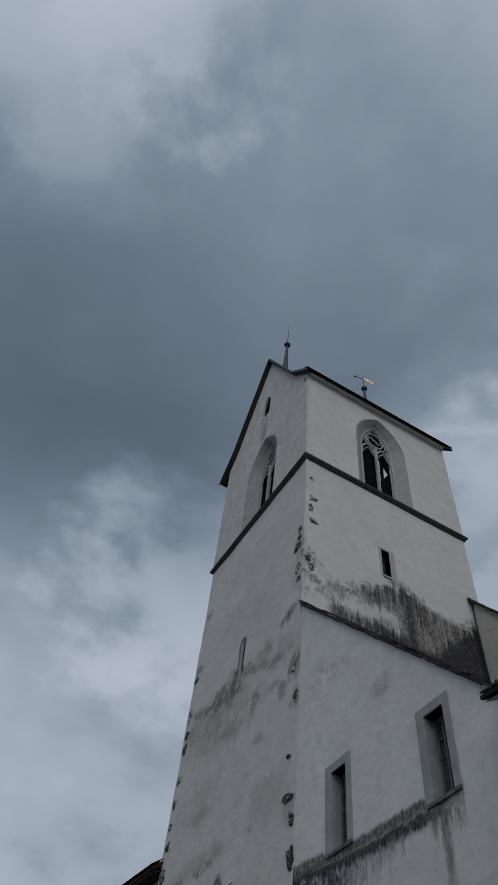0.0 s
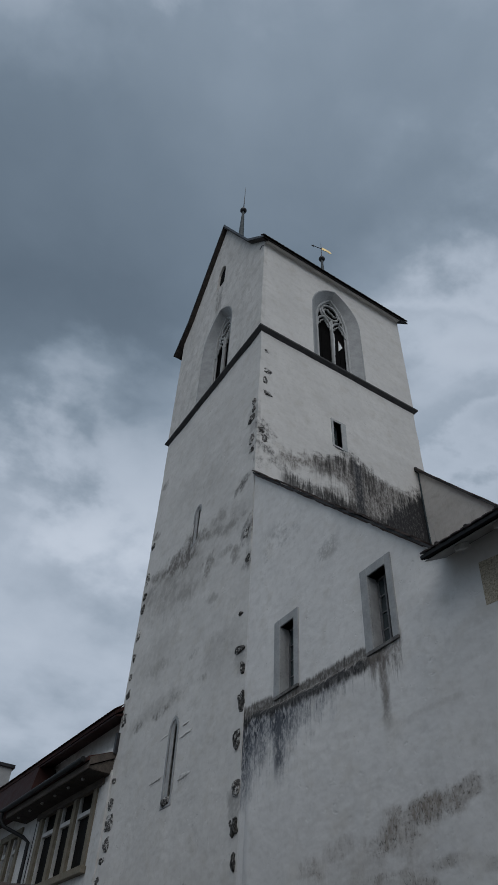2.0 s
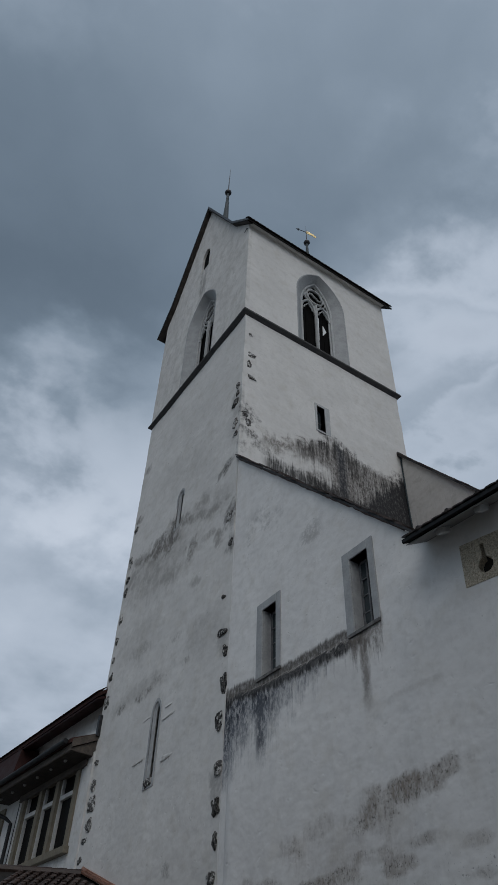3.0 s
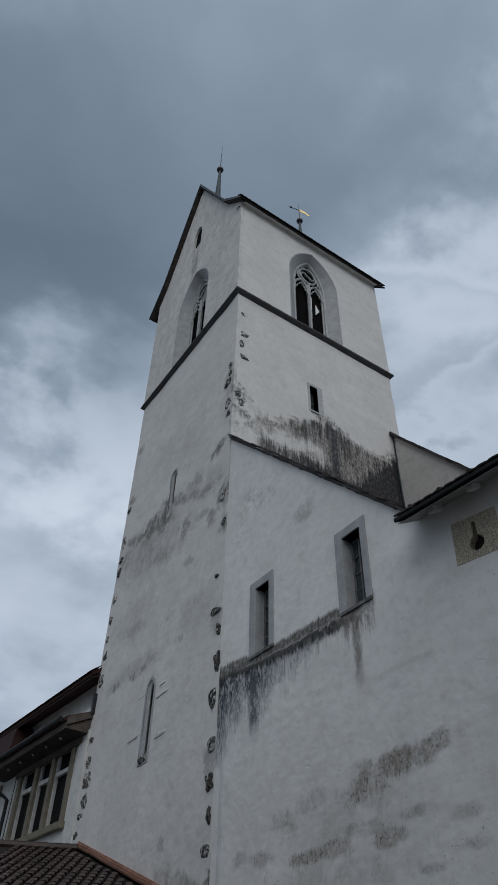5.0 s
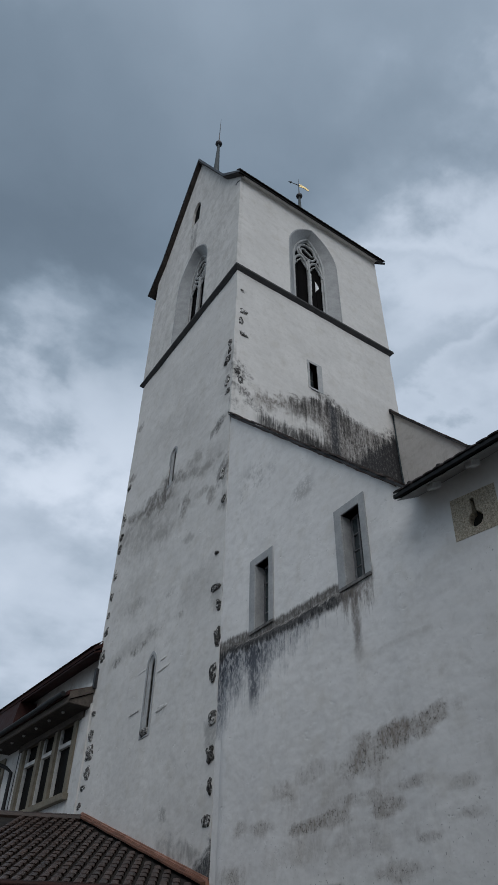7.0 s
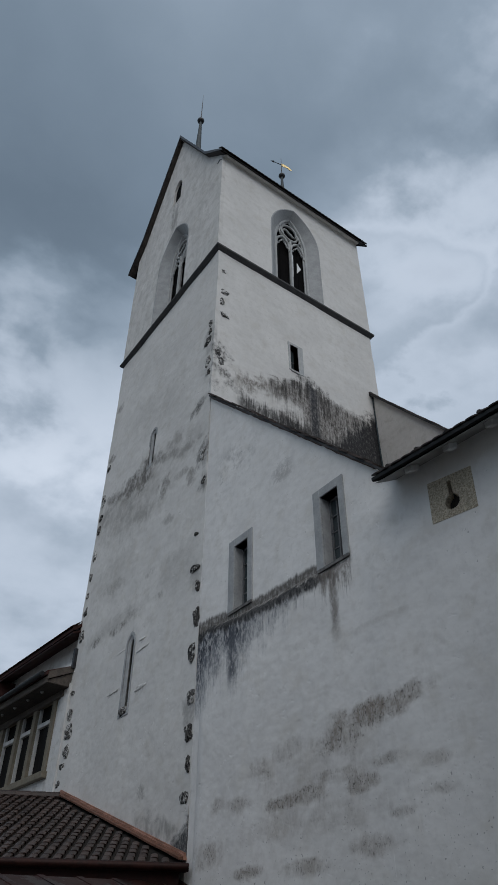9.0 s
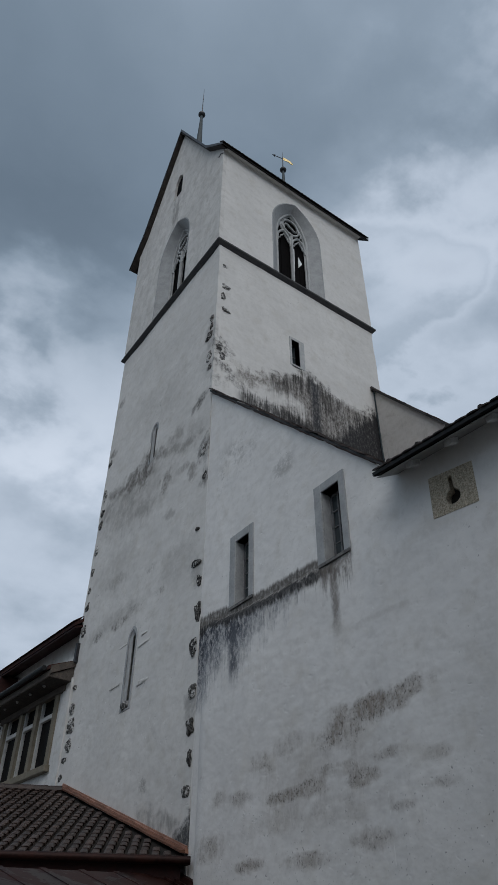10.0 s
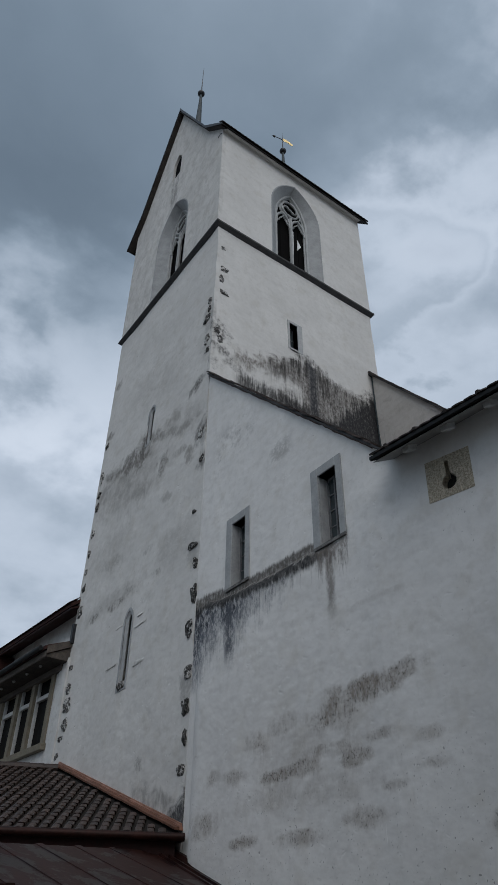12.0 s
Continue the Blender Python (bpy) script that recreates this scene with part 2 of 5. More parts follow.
    # broken, dirty render round the near corner and under the small window
    chips = net.mul(south, blobs(net, x, z, net.mul(rag, 15.0), [(0.28, 16.65, 0.34, 0.36, -0.3, 0.85), (0.55, 15.75, 0.50, 0.22, -0.5, 0.85), (0.15, 15.3, 0.3, 0.2, 0.0, 0.6), (4.05, 17.36, 0.34, 0.09, -0.5, 0.9), (0.85, 15.5, 0.3, 0.1, -0.4, 0.7)]), speck)
    out.append((chips, (0.075, 0.070, 0.065)))
    # brown patches below the upper slit, drifting to the far corner
    smear = net.mul(west, blobs(net, y, z, net.mul(rag, 8.0), [
        (3.85, 14.25, 0.55, 0.55, 0.0, 0.85), (4.75, 14.25, 0.50, 0.42, 0.2, 0.9), (2.98, 14.35, 0.45, 0.20, 0.3, 0.7), (5.9, 14.45, 0.9, 0.22, 0.25, 0.5),
        (2.2, 14.0, 0.9, 0.16, 0.35, 0.5), (1.2, 13.65, 0.7, 0.14, 0.1, 0.45), (2.35, 12.95, 0.28, 0.30, 0.0, 0.65), (1.35, 12.85, 0.28, 0.16, 0.2, 0.5), (0.80, 12.40, 0.22, 0.28, 0.0, 0.6),
        (4.9, 13.6, 0.6, 0.5, 0.0, 0.35), (6.5, 14.1, 0.4, 0.4, 0.0, 0.4), (3.6, 12.75, 0.5, 0.3, 0.0, 0.3), (1.9, 11.6, 0.3, 0.16, 0.3, 0.4), (1.9, 14.45, 0.45, 0.22, 0.0, 0.35),
        (6.76, 16.65, 0.30, 0.16, 0.1, 0.7), (6.7, 19.1, 0.25, 0.2, 0.0, 0.6)]), net.step(fleck, 0.30, 0.56, 0.45, 1.0))
    out.append((smear, (0.105, 0.090, 0.077)))
    core = net.mul(west, blobs(net, y, z, net.mul(rag, 10.0), [(3.75, 14.15, 0.30, 0.50, 0.0, 0.8), (4.55, 14.30, 0.30, 0.40, 0.0, 0.7), (2.45, 12.9, 0.22, 0.24, 0.0, 0.5), (5.6, 14.35, 0.7, 0.08, 0.2, 0.5)]), net.step(fleck, 0.40, 0.58))
    out.append((core, (0.060, 0.052, 0.046)))
    haze = net.mul(west, blobs(net, y, z, net.mul(rag, 5.0), [(4.4, 13.4, 2.4, 1.1, 0.1, 0.55), (1.6, 13.9, 1.4, 0.5, 0.2, 0.50), (4.6, 9.5, 1.6, 0.3, 0.0, 0.50), (1.2, 9.9, 0.9, 0.6, 0.0, 0.35), (3.2, 16.8, 2.2, 0.9, 0.1, 0.25), (5.2, 11.3, 1.4, 0.8, 0.0, 0.35)]), net.step(blotch, 0.34, 0.62, 0.4, 1.0))
    out.append((haze, (0.27, 0.255, 0.235)))
    low = net.mul(west, blobs(net, y, z, net.mul(rag, 9.0), [
        (4.25, 9.32, 0.55, 0.12, -0.1, 0.75), (5.7, 9.37, 0.30, 0.14, 0.0, 0.75), (3.6, 9.45, 0.30, 0.14, 0.0, 0.5), (2.05, 9.4, 0.22, 0.10, 0.1, 0.5), (4.1, 7.5, 0.35, 0.06, 0.0, 0.5),
        (2.55, 7.2, 0.22, 0.10, 0.0, 0.7), (2.03, 4.9, 0.14, 0.18, 0.0, 0.6), (2.75, 10.3, 0.35, 0.12, 0.0, 0.4), (5.0, 10.8, 0.6, 0.2, 0.1, 0.35)]), speck)
    out.append((low, (0.115, 0.105, 0.092)))
    # dirt round the bare corner stones and at the foot of the roof strip
    halo = net.mul(west, blobs(net, y, z, net.mul(rag, 8.0), [
        (0.62, 14.80, 0.42, 0.20, -0.25, 0.95), (0.25, 12.85, 0.36, 0.42, 0.0, 0.75), (0.10, 11.85, 0.24, 0.30, 0.0, 0.7), (0.25, 6.1, 0.25, 0.3, 0.0, 0.45), (0.2, 17.3, 0.3, 0.6, 0.0, 0.35),
        (0.2, 16.1, 0.3, 0.5, 0.0, 0.35), (0.30, 9.2, 0.3, 0.3, 0.0, 0.35)]), net.step(blotch, 0.36, 0.54, 0.3, 1.0))
    out.append((halo, (0.085, 0.080, 0.075)))
    foot = net.mul(west, blobs(net, y, z, net.mul(rag, 7.0), [(1.25, 4.1, 0.75, 0.22, 0.28, 0.65), (1.7, 4.25, 0.35, 0.14, 0.0, 0.5)]), net.step(runs, 0.38, 0.55, 0.4, 1.0))
    out.append((foot, (0.145, 0.138, 0.128)))
    # near-black ragged triangle low on the near corner
    wedge = net.math("SUBTRACT", net.math("SUBTRACT", 4.14, net.mul(y, 0.55)), net.math("SUBTRACT", z, net.mul(rag, 1.1)))
    wedge = net.mul(west, net.step(wedge, -0.06, 0.22), net.step(y, 0.75, 0.50), net.step(z, 3.2, 3.4))
    out.append((net.mul(wedge, net.step(fleck, 0.34, 0.56, 0.6, 0.96)), (0.042, 0.044, 0.047)))
    # grey weathering on the exposed gable
    grime = net.mul(west, net.step(z, 21.8, 22.2), net.step(net.noise(net.stretch(where, 1, 1, 0.7), 2.4, 8.0, 0.70, 0.5), 0.40, 0.66), 0.42)
    out.append((grime, (0.36, 0.342, 0.318)))
    # runs from the gable opening
    gable = net.mul(west, net.span(z, 27.0, 27.8, 29.4, 29.8), net.span(net.math("ADD", y, net.mul(rag, 0.8)), 3.4, 3.65, 4.0, 4.2), net.step(runs, 0.42, 0.58))
    out.append((net.mul(gable, 0.6), (0.16, 0.15, 0.14)))
    return out


def annex_stains(net, where, x, y, z, streak, blotch):
    out = []
    # the dark weathered shoulder of the thicker lower wall and its drips
    rag = net.math("SUBTRACT", net.noise(where, 3.0, 9.0, 0.72, 0.3), 0.5)
    fleck = net.noise(net.stretch(where, 1, 1, 0.5), 13.0, 9.0, 0.78)
    runs = net.math("SUBTRACT", net.math("ADD", net.mul(net.noise(net.stretch(where, 6.0, 6.0, 0.5), 1.0, 5.0, 0.6, 0.3), 0.5),
                                         net.mul(net.noise(net.stretch(where, 20.0, 20.0, 1.6), 1.0, 5.0, 0.62, 0.2), 0.5)), 0.5)
    rim = net.curve(y, -5.2, 0.0, [(-5.2, 7.28), (-4.2, 7.44), (-3.8, 7.48), (-1.9, 7.54), (-1.2, 7.62), (-0.6, 7.73), (0.0, 7.76)])
    under = net.math("SUBTRACT", rim, z)
    # bluish run-off, longest beside the tower
    reach = net.curve(y, -5.2, 0.0, [(-5.2, 0.02), (-4.0, 0.10), (-3.3, 0.50), (-2.5, 0.85), (-2.0, 1.10), (-1.55, 1.55), (-1.2, 1.20), (-0.75, 1.55), (-0.3, 1.9), (0.0, 1.9)])
    soak = net.math("ADD", net.math("SUBTRACT", reach, under), net.math("ADD", net.mul(runs, 1.9), net.mul(rag, 1.7)))
    drip = net.mul(net.step(soak, -0.25, 0.75), net.step(under, 0.12, 0.22), net.step(y, -4.1, -3.4))
    out.append((net.mul(drip, net.step(fleck, 0.40, 0.56, 0.40, 0.95)), (0.120, 0.131, 0.154)))
    deep = net.mul(net.step(net.math("SUBTRACT", soak, net.mul(rag, -1.2)), 0.55, 1.30), net.step(under, 0.12, 0.22), net.step(y, -3.4, -2.0))
    out.append((net.mul(deep, net.step(fleck, 0.44, 0.56, 0.10, 0.9)), (0.045, 0.050, 0.062)))
    trail = net.mul(net.span(net.math("ADD", y, net.mul(rag, 0.25)), -1.72, -1.60, -1.48, -1.36), net.span(z, 5.85, 6.4, 7.2, 7.4), net.step(fleck, 0.36, 0.56, 0.35, 0.85))
    out.append((trail, (0.095, 0.102, 0.118)))
    # the lip itself: mossy brown above, black below, ragged
    lip = net.mul(net.span(net.math("ADD", under, net.mul(runs, 0.35)), -0.20, -0.10, 0.22, 0.34), net.span(y, -4.75, -4.3, 0.2, 0.3))
    out.append((net.mul(lip, net.step(fleck, 0.32, 0.56, 0.55, 0.95)), (0.105, 0.094, 0.083)))
    black = net.mul(net.span(net.math("ADD", under, net.math("ADD", net.mul(runs, 0.55), net.mul(rag, 0.12))), 0.06, 0.13, 0.24, 0.38), net.span(y, -4.4, -3.9, 0.2, 0.3))
    out.append((net.mul(black, net.step(fleck, 0.34, 0.54, 0.40, 0.95)), (0.030, 0.030, 0.032)))
    strands = net.mul(lip, net.step(runs, 0.03, 0.12), 0.75)
    out.append((strands, (0.040, 0.038, 0.036)))
    fringe = net.mul(net.step(net.math("ADD", net.math("SUBTRACT", 0.45, under), net.mul(runs, 4.0)), 0.0, 0.5), net.step(under, 0.12, 0.22), net.span(y, -4.3, -3.9, -2.2, -1.6), net.step(fleck, 0.42, 0.60, 0.15, 0.7))
    out.append((fringe, (0.16, 0.155, 0.150)))
    # rusty run below the second window
    tears = net.mul(net.span(net.math("ADD", y, net.mul(rag, 0.22)), -4.58, -4.47, -4.40, -4.30), net.span(z, 5.85, 6.5, 7.3, 7.5), net.step(fleck, 0.32, 0.54, 0.4, 1.0))
    out.append((net.mul(tears, 0.75), (0.150, 0.128, 0.112)))
    fan = net.mul(net.span(y, -5.0, -4.85, -4.2, -4.0), net.step(net.math("ADD", z, net.mul(runs, -2.6)), 6.75, 7.15), net.step(z, 7.62, 7.50), net.step(fleck, 0.38, 0.60, 0.25, 0.8))
    out.append((fan, (0.150, 0.130, 0.116)))
    # damp brown patches low on the wall: soft, ragged, speckled
    ragged = net.math("ADD", net.mul(net.math("SUBTRACT", blotch, 0.5), 6.0), net.mul(net.math("SUBTRACT", streak, 0.5), 2.5))
    soft = net.math("SUBTRACT", net.noise(net.stretch(where, 1, 0.8, 1.0), 2.0, 9.0, 0.66, 0.3), 0.5)
    damp = blobs(net, y, z, net.math("ADD", net.mul(soft, 8.0), net.mul(runs, 2.0)), DAMP)
    out.append((net.mul(damp, net.step(fleck, 0.34, 0.60, 0.45, 1.0)), (0.205, 0.164, 0.128)))
    pocks = net.mul(net.step(damp, 0.15, 0.65), net.step(net.noise(net.stretch(where, 1, 1, 0.7), 26.0, 5.0, 0.7), 0.54, 0.62), 0.75)
    out.append((pocks, (0.085, 0.076, 0.066)))
    spots = net.mul(net.step(net.noise(where, 24.0, 3.0, 0.5), 0.66, 0.70), net.span(z, 1.4, 1.8, 2.9, 4.6), net.step(blotch, 0.44, 0.54))
    out.append((net.mul(spots, 0.6), (0.10, 0.095, 0.085)))
    # scuffs on the upper render
    scuff = net.mul(net.span(y, -3.6, -3.3, -2.9, -2.6), net.span(z, 9.9, 10.1, 10.35, 10.6), net.step(blotch, 0.44, 0.56))
    out.append((net.mul(scuff, 0.4), (0.15, 0.14, 0.13)))
    zz = net.math("ADD", z, net.mul(ragged, 0.3))
    yy = net.math("ADD", y, net.mul(ragged, 0.3))
    worn = net.mul(net.span(zz, 10.6, 11.2, 12.0, 12.6), net.span(yy, -2.2, -1.6, -0.7, -0.2), net.step(blotch, 0.47, 0.62))
    out.append((net.mul(worn, 0.40), (0.20, 0.19, 0.18)))
    return out


DAMP = [(-3.35, 4.62, 0.60, 0.16, -0.1, 0.42), (-4.30, 4.66, 0.70, 0.24, -0.1, 0.78), (-5.05, 4.76, 0.65, 0.18, -0.12, 0.85), (-5.65, 4.84, 0.45, 0.13, -0.1, 0.75),
        (-4.45, 4.40, 0.25, 0.22, 0.0, 0.50), (-2.40, 4.42, 0.24, 0.26, 0.0, 0.60), (-1.90, 4.03, 0.34, 0.13, 0.0, 0.60), (-1.20, 4.10, 0.20, 0.12, 0.0, 0.40),
        (-3.10, 3.90, 0.50, 0.10, 0.0, 0.72), (-3.75, 3.92, 0.40, 0.16, -0.1, 0.60), (-4.20, 4.05, 0.45, 0.12, 0.0, 0.65), (-4.70, 3.88, 0.34, 0.12, 0.0, 0.62),
        (-5.30, 4.10, 0.40, 0.08, 0.0, 0.50), (-6.02, 3.95, 0.22, 0.08, 0.0, 0.35), (-6.04, 3.59, 0.22, 0.07, 0.0, 0.45), (-5.38, 3.42, 0.22, 0.07, 0.0, 0.45),
        (-4.85, 3.10, 0.38, 0.13, 0.0, 0.55), (-2.13, 3.03, 0.34, 0.09, 0.0, 0.65), (-3.54, 2.97, 0.46, 0.09, 0.0, 0.50), (-0.85, 3.38, 0.45, 0.18, 0.0, 0.55),
        (-3.60, 3.55, 1.50, 0.22, 0.0, 0.30), (-6.83, 2.84, 0.10, 0.14, 0.0, 0.60), (-3.60, 4.25, 1.40, 0.40, 0.0, 0.26), (-5.4, 6.07, 0.5, 0.05, 0.0, 0.22), (-3.4, 6.25, 0.3, 0.05, 0.25, 0.12)]


def plain_stains(net, where, x, y, z, streak, blotch):
    rag = net.noise(where, 2.2, 8.0, 0.7, 0.4)
    return [(net.mul(net.step(streak, 0.50, 0.70), net.step(blotch, 0.40, 0.60), 0.45), GREY_DIRT), (net.mul(net.step(rag, 0.50, 0.68), 0.35), (0.27, 0.235, 0.20))]


TOWER_WHITE = plaster("tower_render", (0.70, 0.680, 0.650), tower_stains)
ANNEX_WHITE = plaster("annex_render", (0.790, 0.771, 0.745), annex_stains)
GREY_RENDER = plaster("grey_render", (0.55, 0.522, 0.488), plain_stains)
HOUSE_WHITE = plaster("house_render", (0.66, 0.655, 0.64), plain_stains)
FRAME_GREY = simple("grey_painted_stone", (0.29, 0.295, 0.295), (0.40, 0.405, 0.405), 3.0, 0.85, 0, 0.006)
DARK_SILL = simple("stained_sill_stone", (0.060, 0.058, 0.056), (0.22, 0.215, 0.205), 7.0, 0.9, 0, 0.008)
TRACERY = simple("tracery_sandstone", (0.34, 0.35, 0.35), (0.48, 0.48, 0.47), 5.0, 0.85, 0, 0.006)
YELLOW_STONE = simple("yellow_shell_limestone", (0.24, 0.198, 0.140), (0.70, 0.615, 0.480), 34.0, 0.9, 0, 0.02)


def rubble(name, stone_a, stone_b, lime):
    """Bare rubble with crumbs of lime mortar still clinging to it."""
    m, net, shader, where = material(name, 0.95)
    big, fine = net.noise(where, 5.0, 4.0, 0.6, 0.4), net.noise(where, 17.0, 7.0, 0.72, 0.3)
    colour = net.mix(net.step(fine, 0.36, 0.64), stone_a, stone_b)
    crumbs = net.mul(net.step(net.math("ADD", net.mul(big, 0.5), net.mul(fine, 0.5)), lime, lime + 0.05), 0.9)
    net.feed(shader.inputs["Base Color"], net.mix(crumbs, colour, (0.60, 0.585, 0.56)))
    shader.inputs["Specular IOR Level"].default_value = 0.2
    relief(net, shader, net.math("ADD", net.mul(big, 0.6), fine), 0.05)
    return m


RUBBLE = rubble("rubble_stone", (0.016, 0.015, 0.015), (0.150, 0.142, 0.132), 0.535)
PALE_RUBBLE = rubble("limed_rubble_stone", (0.040, 0.038, 0.036), (0.19, 0.18, 0.17), 0.50)
COURSE = simple("weathered_string_stone", (0.028, 0.028, 0.030), (0.062, 0.060, 0.058), 4.0, 0.85, 0, 0.01)
ROOF_TILE = simple("dark_clay_tile", (0.030, 0.026, 0.025), (0.075, 0.060, 0.054), 5.0, 0.75, 0, 0.006, vary=0.3)
VERGE_TILE = simple("weathered_verge_tile", (0.026, 0.021, 0.020), (0.085, 0.058, 0.048), 6.0, 0.85, 0, 0.008, vary=0.3)
VERGE_MORTAR = simple("red_stained_mortar", (0.050, 0.034, 0.029), (0.15, 0.105, 0.088), 9.0, 0.95, 0, 0.012, vary=0.3)
OLD_RED_TILE = simple("old_red_tile", (0.026, 0.011, 0.009), (0.070, 0.030, 0.024), 3.0, 0.85, 0, 0.01, vary=0.25, gloss=0.2)
PORCH_TILE = simple("brown_pantile", (0.026, 0.016, 0.013), (0.064, 0.042, 0.034), 7.0, 0.5, 0, 0.004, vary=0.28, gloss=0.35)
COPPER = simple("bright_copper", (0.36, 0.17, 0.11), (0.60, 0.33, 0.24), 4.0, 0.45, 0.9, 0.003)
BROWN_COPPER = simple("browned_copper", (0.012, 0.004, 0.003), (0.034, 0.012, 0.009), 3.0, 0.5, 0.3, 0.003, gloss=0.2)
DULL_COPPER = simple("dull_copper", (0.10, 0.045, 0.028), (0.24, 0.115, 0.075), 5.0, 0.55, 0.5, 0.003, gloss=0.3)
BLACK_METAL = simple("black_gutter_metal", (0.006, 0.007, 0.007), (0.014, 0.015, 0.016), 6.0, 0.6, 0, 0.002, gloss=0.25)
DARK_METAL = simple("dark_sheet_metal", (0.020, 0.021, 0.024), (0.045, 0.046, 0.050), 6.0, 0.45, 0.5, 0.002)
LEAD = simple("patinated_lead", (0.016, 0.028, 0.033), (0.042, 0.058, 0.064), 5.0, 0.7, 0.0, 0.003)
GOLD = simple("gilded_copper", (0.56, 0.40, 0.15), (0.74, 0.58, 0.28), 6.0, 0.35, 0.7, 0.002)
TIMBER = simple("weathered_timber", (0.045, 0.036, 0.030), (0.12, 0.098, 0.080), 4.0, 0.8, 0, 0.008, (1, 0.25, 1))
# near-black that paints the unlit depth of the belfry and gable openings
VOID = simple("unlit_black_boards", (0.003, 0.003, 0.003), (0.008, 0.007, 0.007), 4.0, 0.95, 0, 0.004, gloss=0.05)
TIMBER_AND_SHADE = simple("tarred_timber", (0.012, 0.011, 0.010), (0.030, 0.026, 0.023), 4.0, 0.9, 0, 0.008, gloss=0.15)
SOFFIT = simple("dark_brown_soffit", (0.022, 0.018, 0.016), (0.055, 0.046, 0.040), 4.0, 0.85, 0, 0.006, gloss=0.2)
RED_TIMBER = simple("red_brown_fascia_paint", (0.018, 0.006, 0.005), (0.036, 0.012, 0.010), 4.0, 0.7, 0, 0.003, gloss=0.2)
GREY_TIMBER = simple("grey_painted_board", (0.20, 0.195, 0.185), (0.30, 0.29, 0.275), 3.0, 0.75, 0, 0.004)
DULL_BAR = simple("dull_grey_bar_paint", (0.09, 0.092, 0.095), (0.17, 0.172, 0.175), 5.0, 0.7, 0, 0.002)
OLIVE_STONE = simple("ochre_window_stone", (0.13, 0.112, 0.080), (0.21, 0.185, 0.140), 4.0, 0.85, 0, 0.006)
# grey-white paint, darkened partly for the shade on the house casements
DULLED_WHITE = simple("aged_white_window_paint", (0.42, 0.415, 0.40), (0.56, 0.555, 0.54), 5.0, 0.6, 0, 0.003)
SLIVER_WHITE = simple("white_window_paint", (0.74, 0.74, 0.73), (0.82, 0.82, 0.81), 5.0, 0.5, 0, 0.002)
GROUND_MAT = simple("grey_stone_paving", (0.13, 0.128, 0.122), (0.22, 0.215, 0.205), 2.0, 0.9, 0, 0.01)


def glass_material(name="old_window_glass", a=(0.022, 0.029, 0.032), b=(0.060, 0.074, 0.078), gloss=0.5, rough=0.06, ior=1.5):
    m, net, shader, where = material(name, rough)
    net.feed(shader.inputs["Base Color"], net.mix(net.noise(where, 3.0), a, b))
    shader.inputs["Specular IOR Level"].default_value = gloss
    shader.inputs["IOR"].default_value = ior
    relief(net, shader, net.noise(where, 6.0, 2.0), 0.006)
    return m




def wet_copper():
    """Browned sheet copper with blotches where the rain has not run off yet."""
    m, net, shader, where = material("stained_copper_sheet", 0.5, 0.3)
    big, fine = net.noise(where, 1.7, 6.0, 0.62, 0.5), net.noise(where, 12.0, 6.0, 0.7, 0.2)
    wet = net.step(net.math("ADD", net.mul(big, 0.75), net.mul(fine, 0.25)), 0.48, 0.56)
    colour = net.mix(net.step(fine, 0.35, 0.65), (0.020, 0.006, 0.004), (0.042, 0.014, 0.010))
    net.feed(shader.inputs["Base Color"], net.mix(net.mul(wet, 0.8), colour, (0.010, 0.003, 0.0025)))
    net.feed(shader.inputs["Roughness"], net.step(wet, 0.0, 1.0, 0.58, 0.40))
    shader.inputs["Specular IOR Level"].default_value = 0.3
    relief(net, shader, net.math("ADD", big, net.mul(fine, 0.2)), 0.006)
    return m


PANEL_COPPER = wet_copper()
GLASS = glass_material()
DIM_GLASS = glass_material("dim_room_glass", (0.006, 0.006, 0.006), (0.016, 0.015, 0.014), 0.08, 0.3, 1.15)


# ---- building helpers ----
BASE = {}


def thing(name, at, label, category, group="", kind=""):
    ob = new(name)
    ob.location = at
    BASE[ob.name] = Vector(at)
    ob.empty_display_size = 0.3
    return tagged(ob, label, category, group, kind)


def part(name, bm, mat, parent, label="", smooth=0.0):
    """Links a bmesh (in world metres) as one mesh object under a thing or a part."""
    mesh = bpy.data.meshes.new(name)
    bmesh.ops.recalc_face_normals(bm, faces=bm.faces)
    bm.to_mesh(mesh)
    bm.free()
    if mat is not None:
        mesh.materials.append(mat)
    if smooth:
        soften(mesh, smooth)
    ob = new(name, mesh)
    if parent is not None:
        ob.parent = parent
        if parent.name in BASE:
            ob.matrix_parent_inverse = Matrix.Translation(-BASE[parent.name])
    return tagged(ob, label)


def soften(mesh, angle):
    for poly in mesh.polygons:
        poly.use_smooth = True
    mesh.set_sharp_from_angle(angle=radians(angle))


def box(x0, x1, y0, y1, z0, z1, bm=None, m=None, bevel=0.0):
    bm = bm or bmesh.new()
    made = bmesh.ops.create_cube(bm, size=1.0)["verts"]
    for v in made:
        v.co = Vector((x0 + (v.co.x + 0.5) * (x1 - x0), y0 + (v.co.y + 0.5) * (y1 - y0), z0 + (v.co.z + 0.5) * (z1 - z0)))
        if m is not None:
            v.co = m @ v.co
    if bevel:
        edges = {e for v in made for e in v.link_edges}
        bmesh.ops.bevel(bm, geom=list(edges), offset=bevel, segments=2, profile=0.6, affect="EDGES")
    return bm


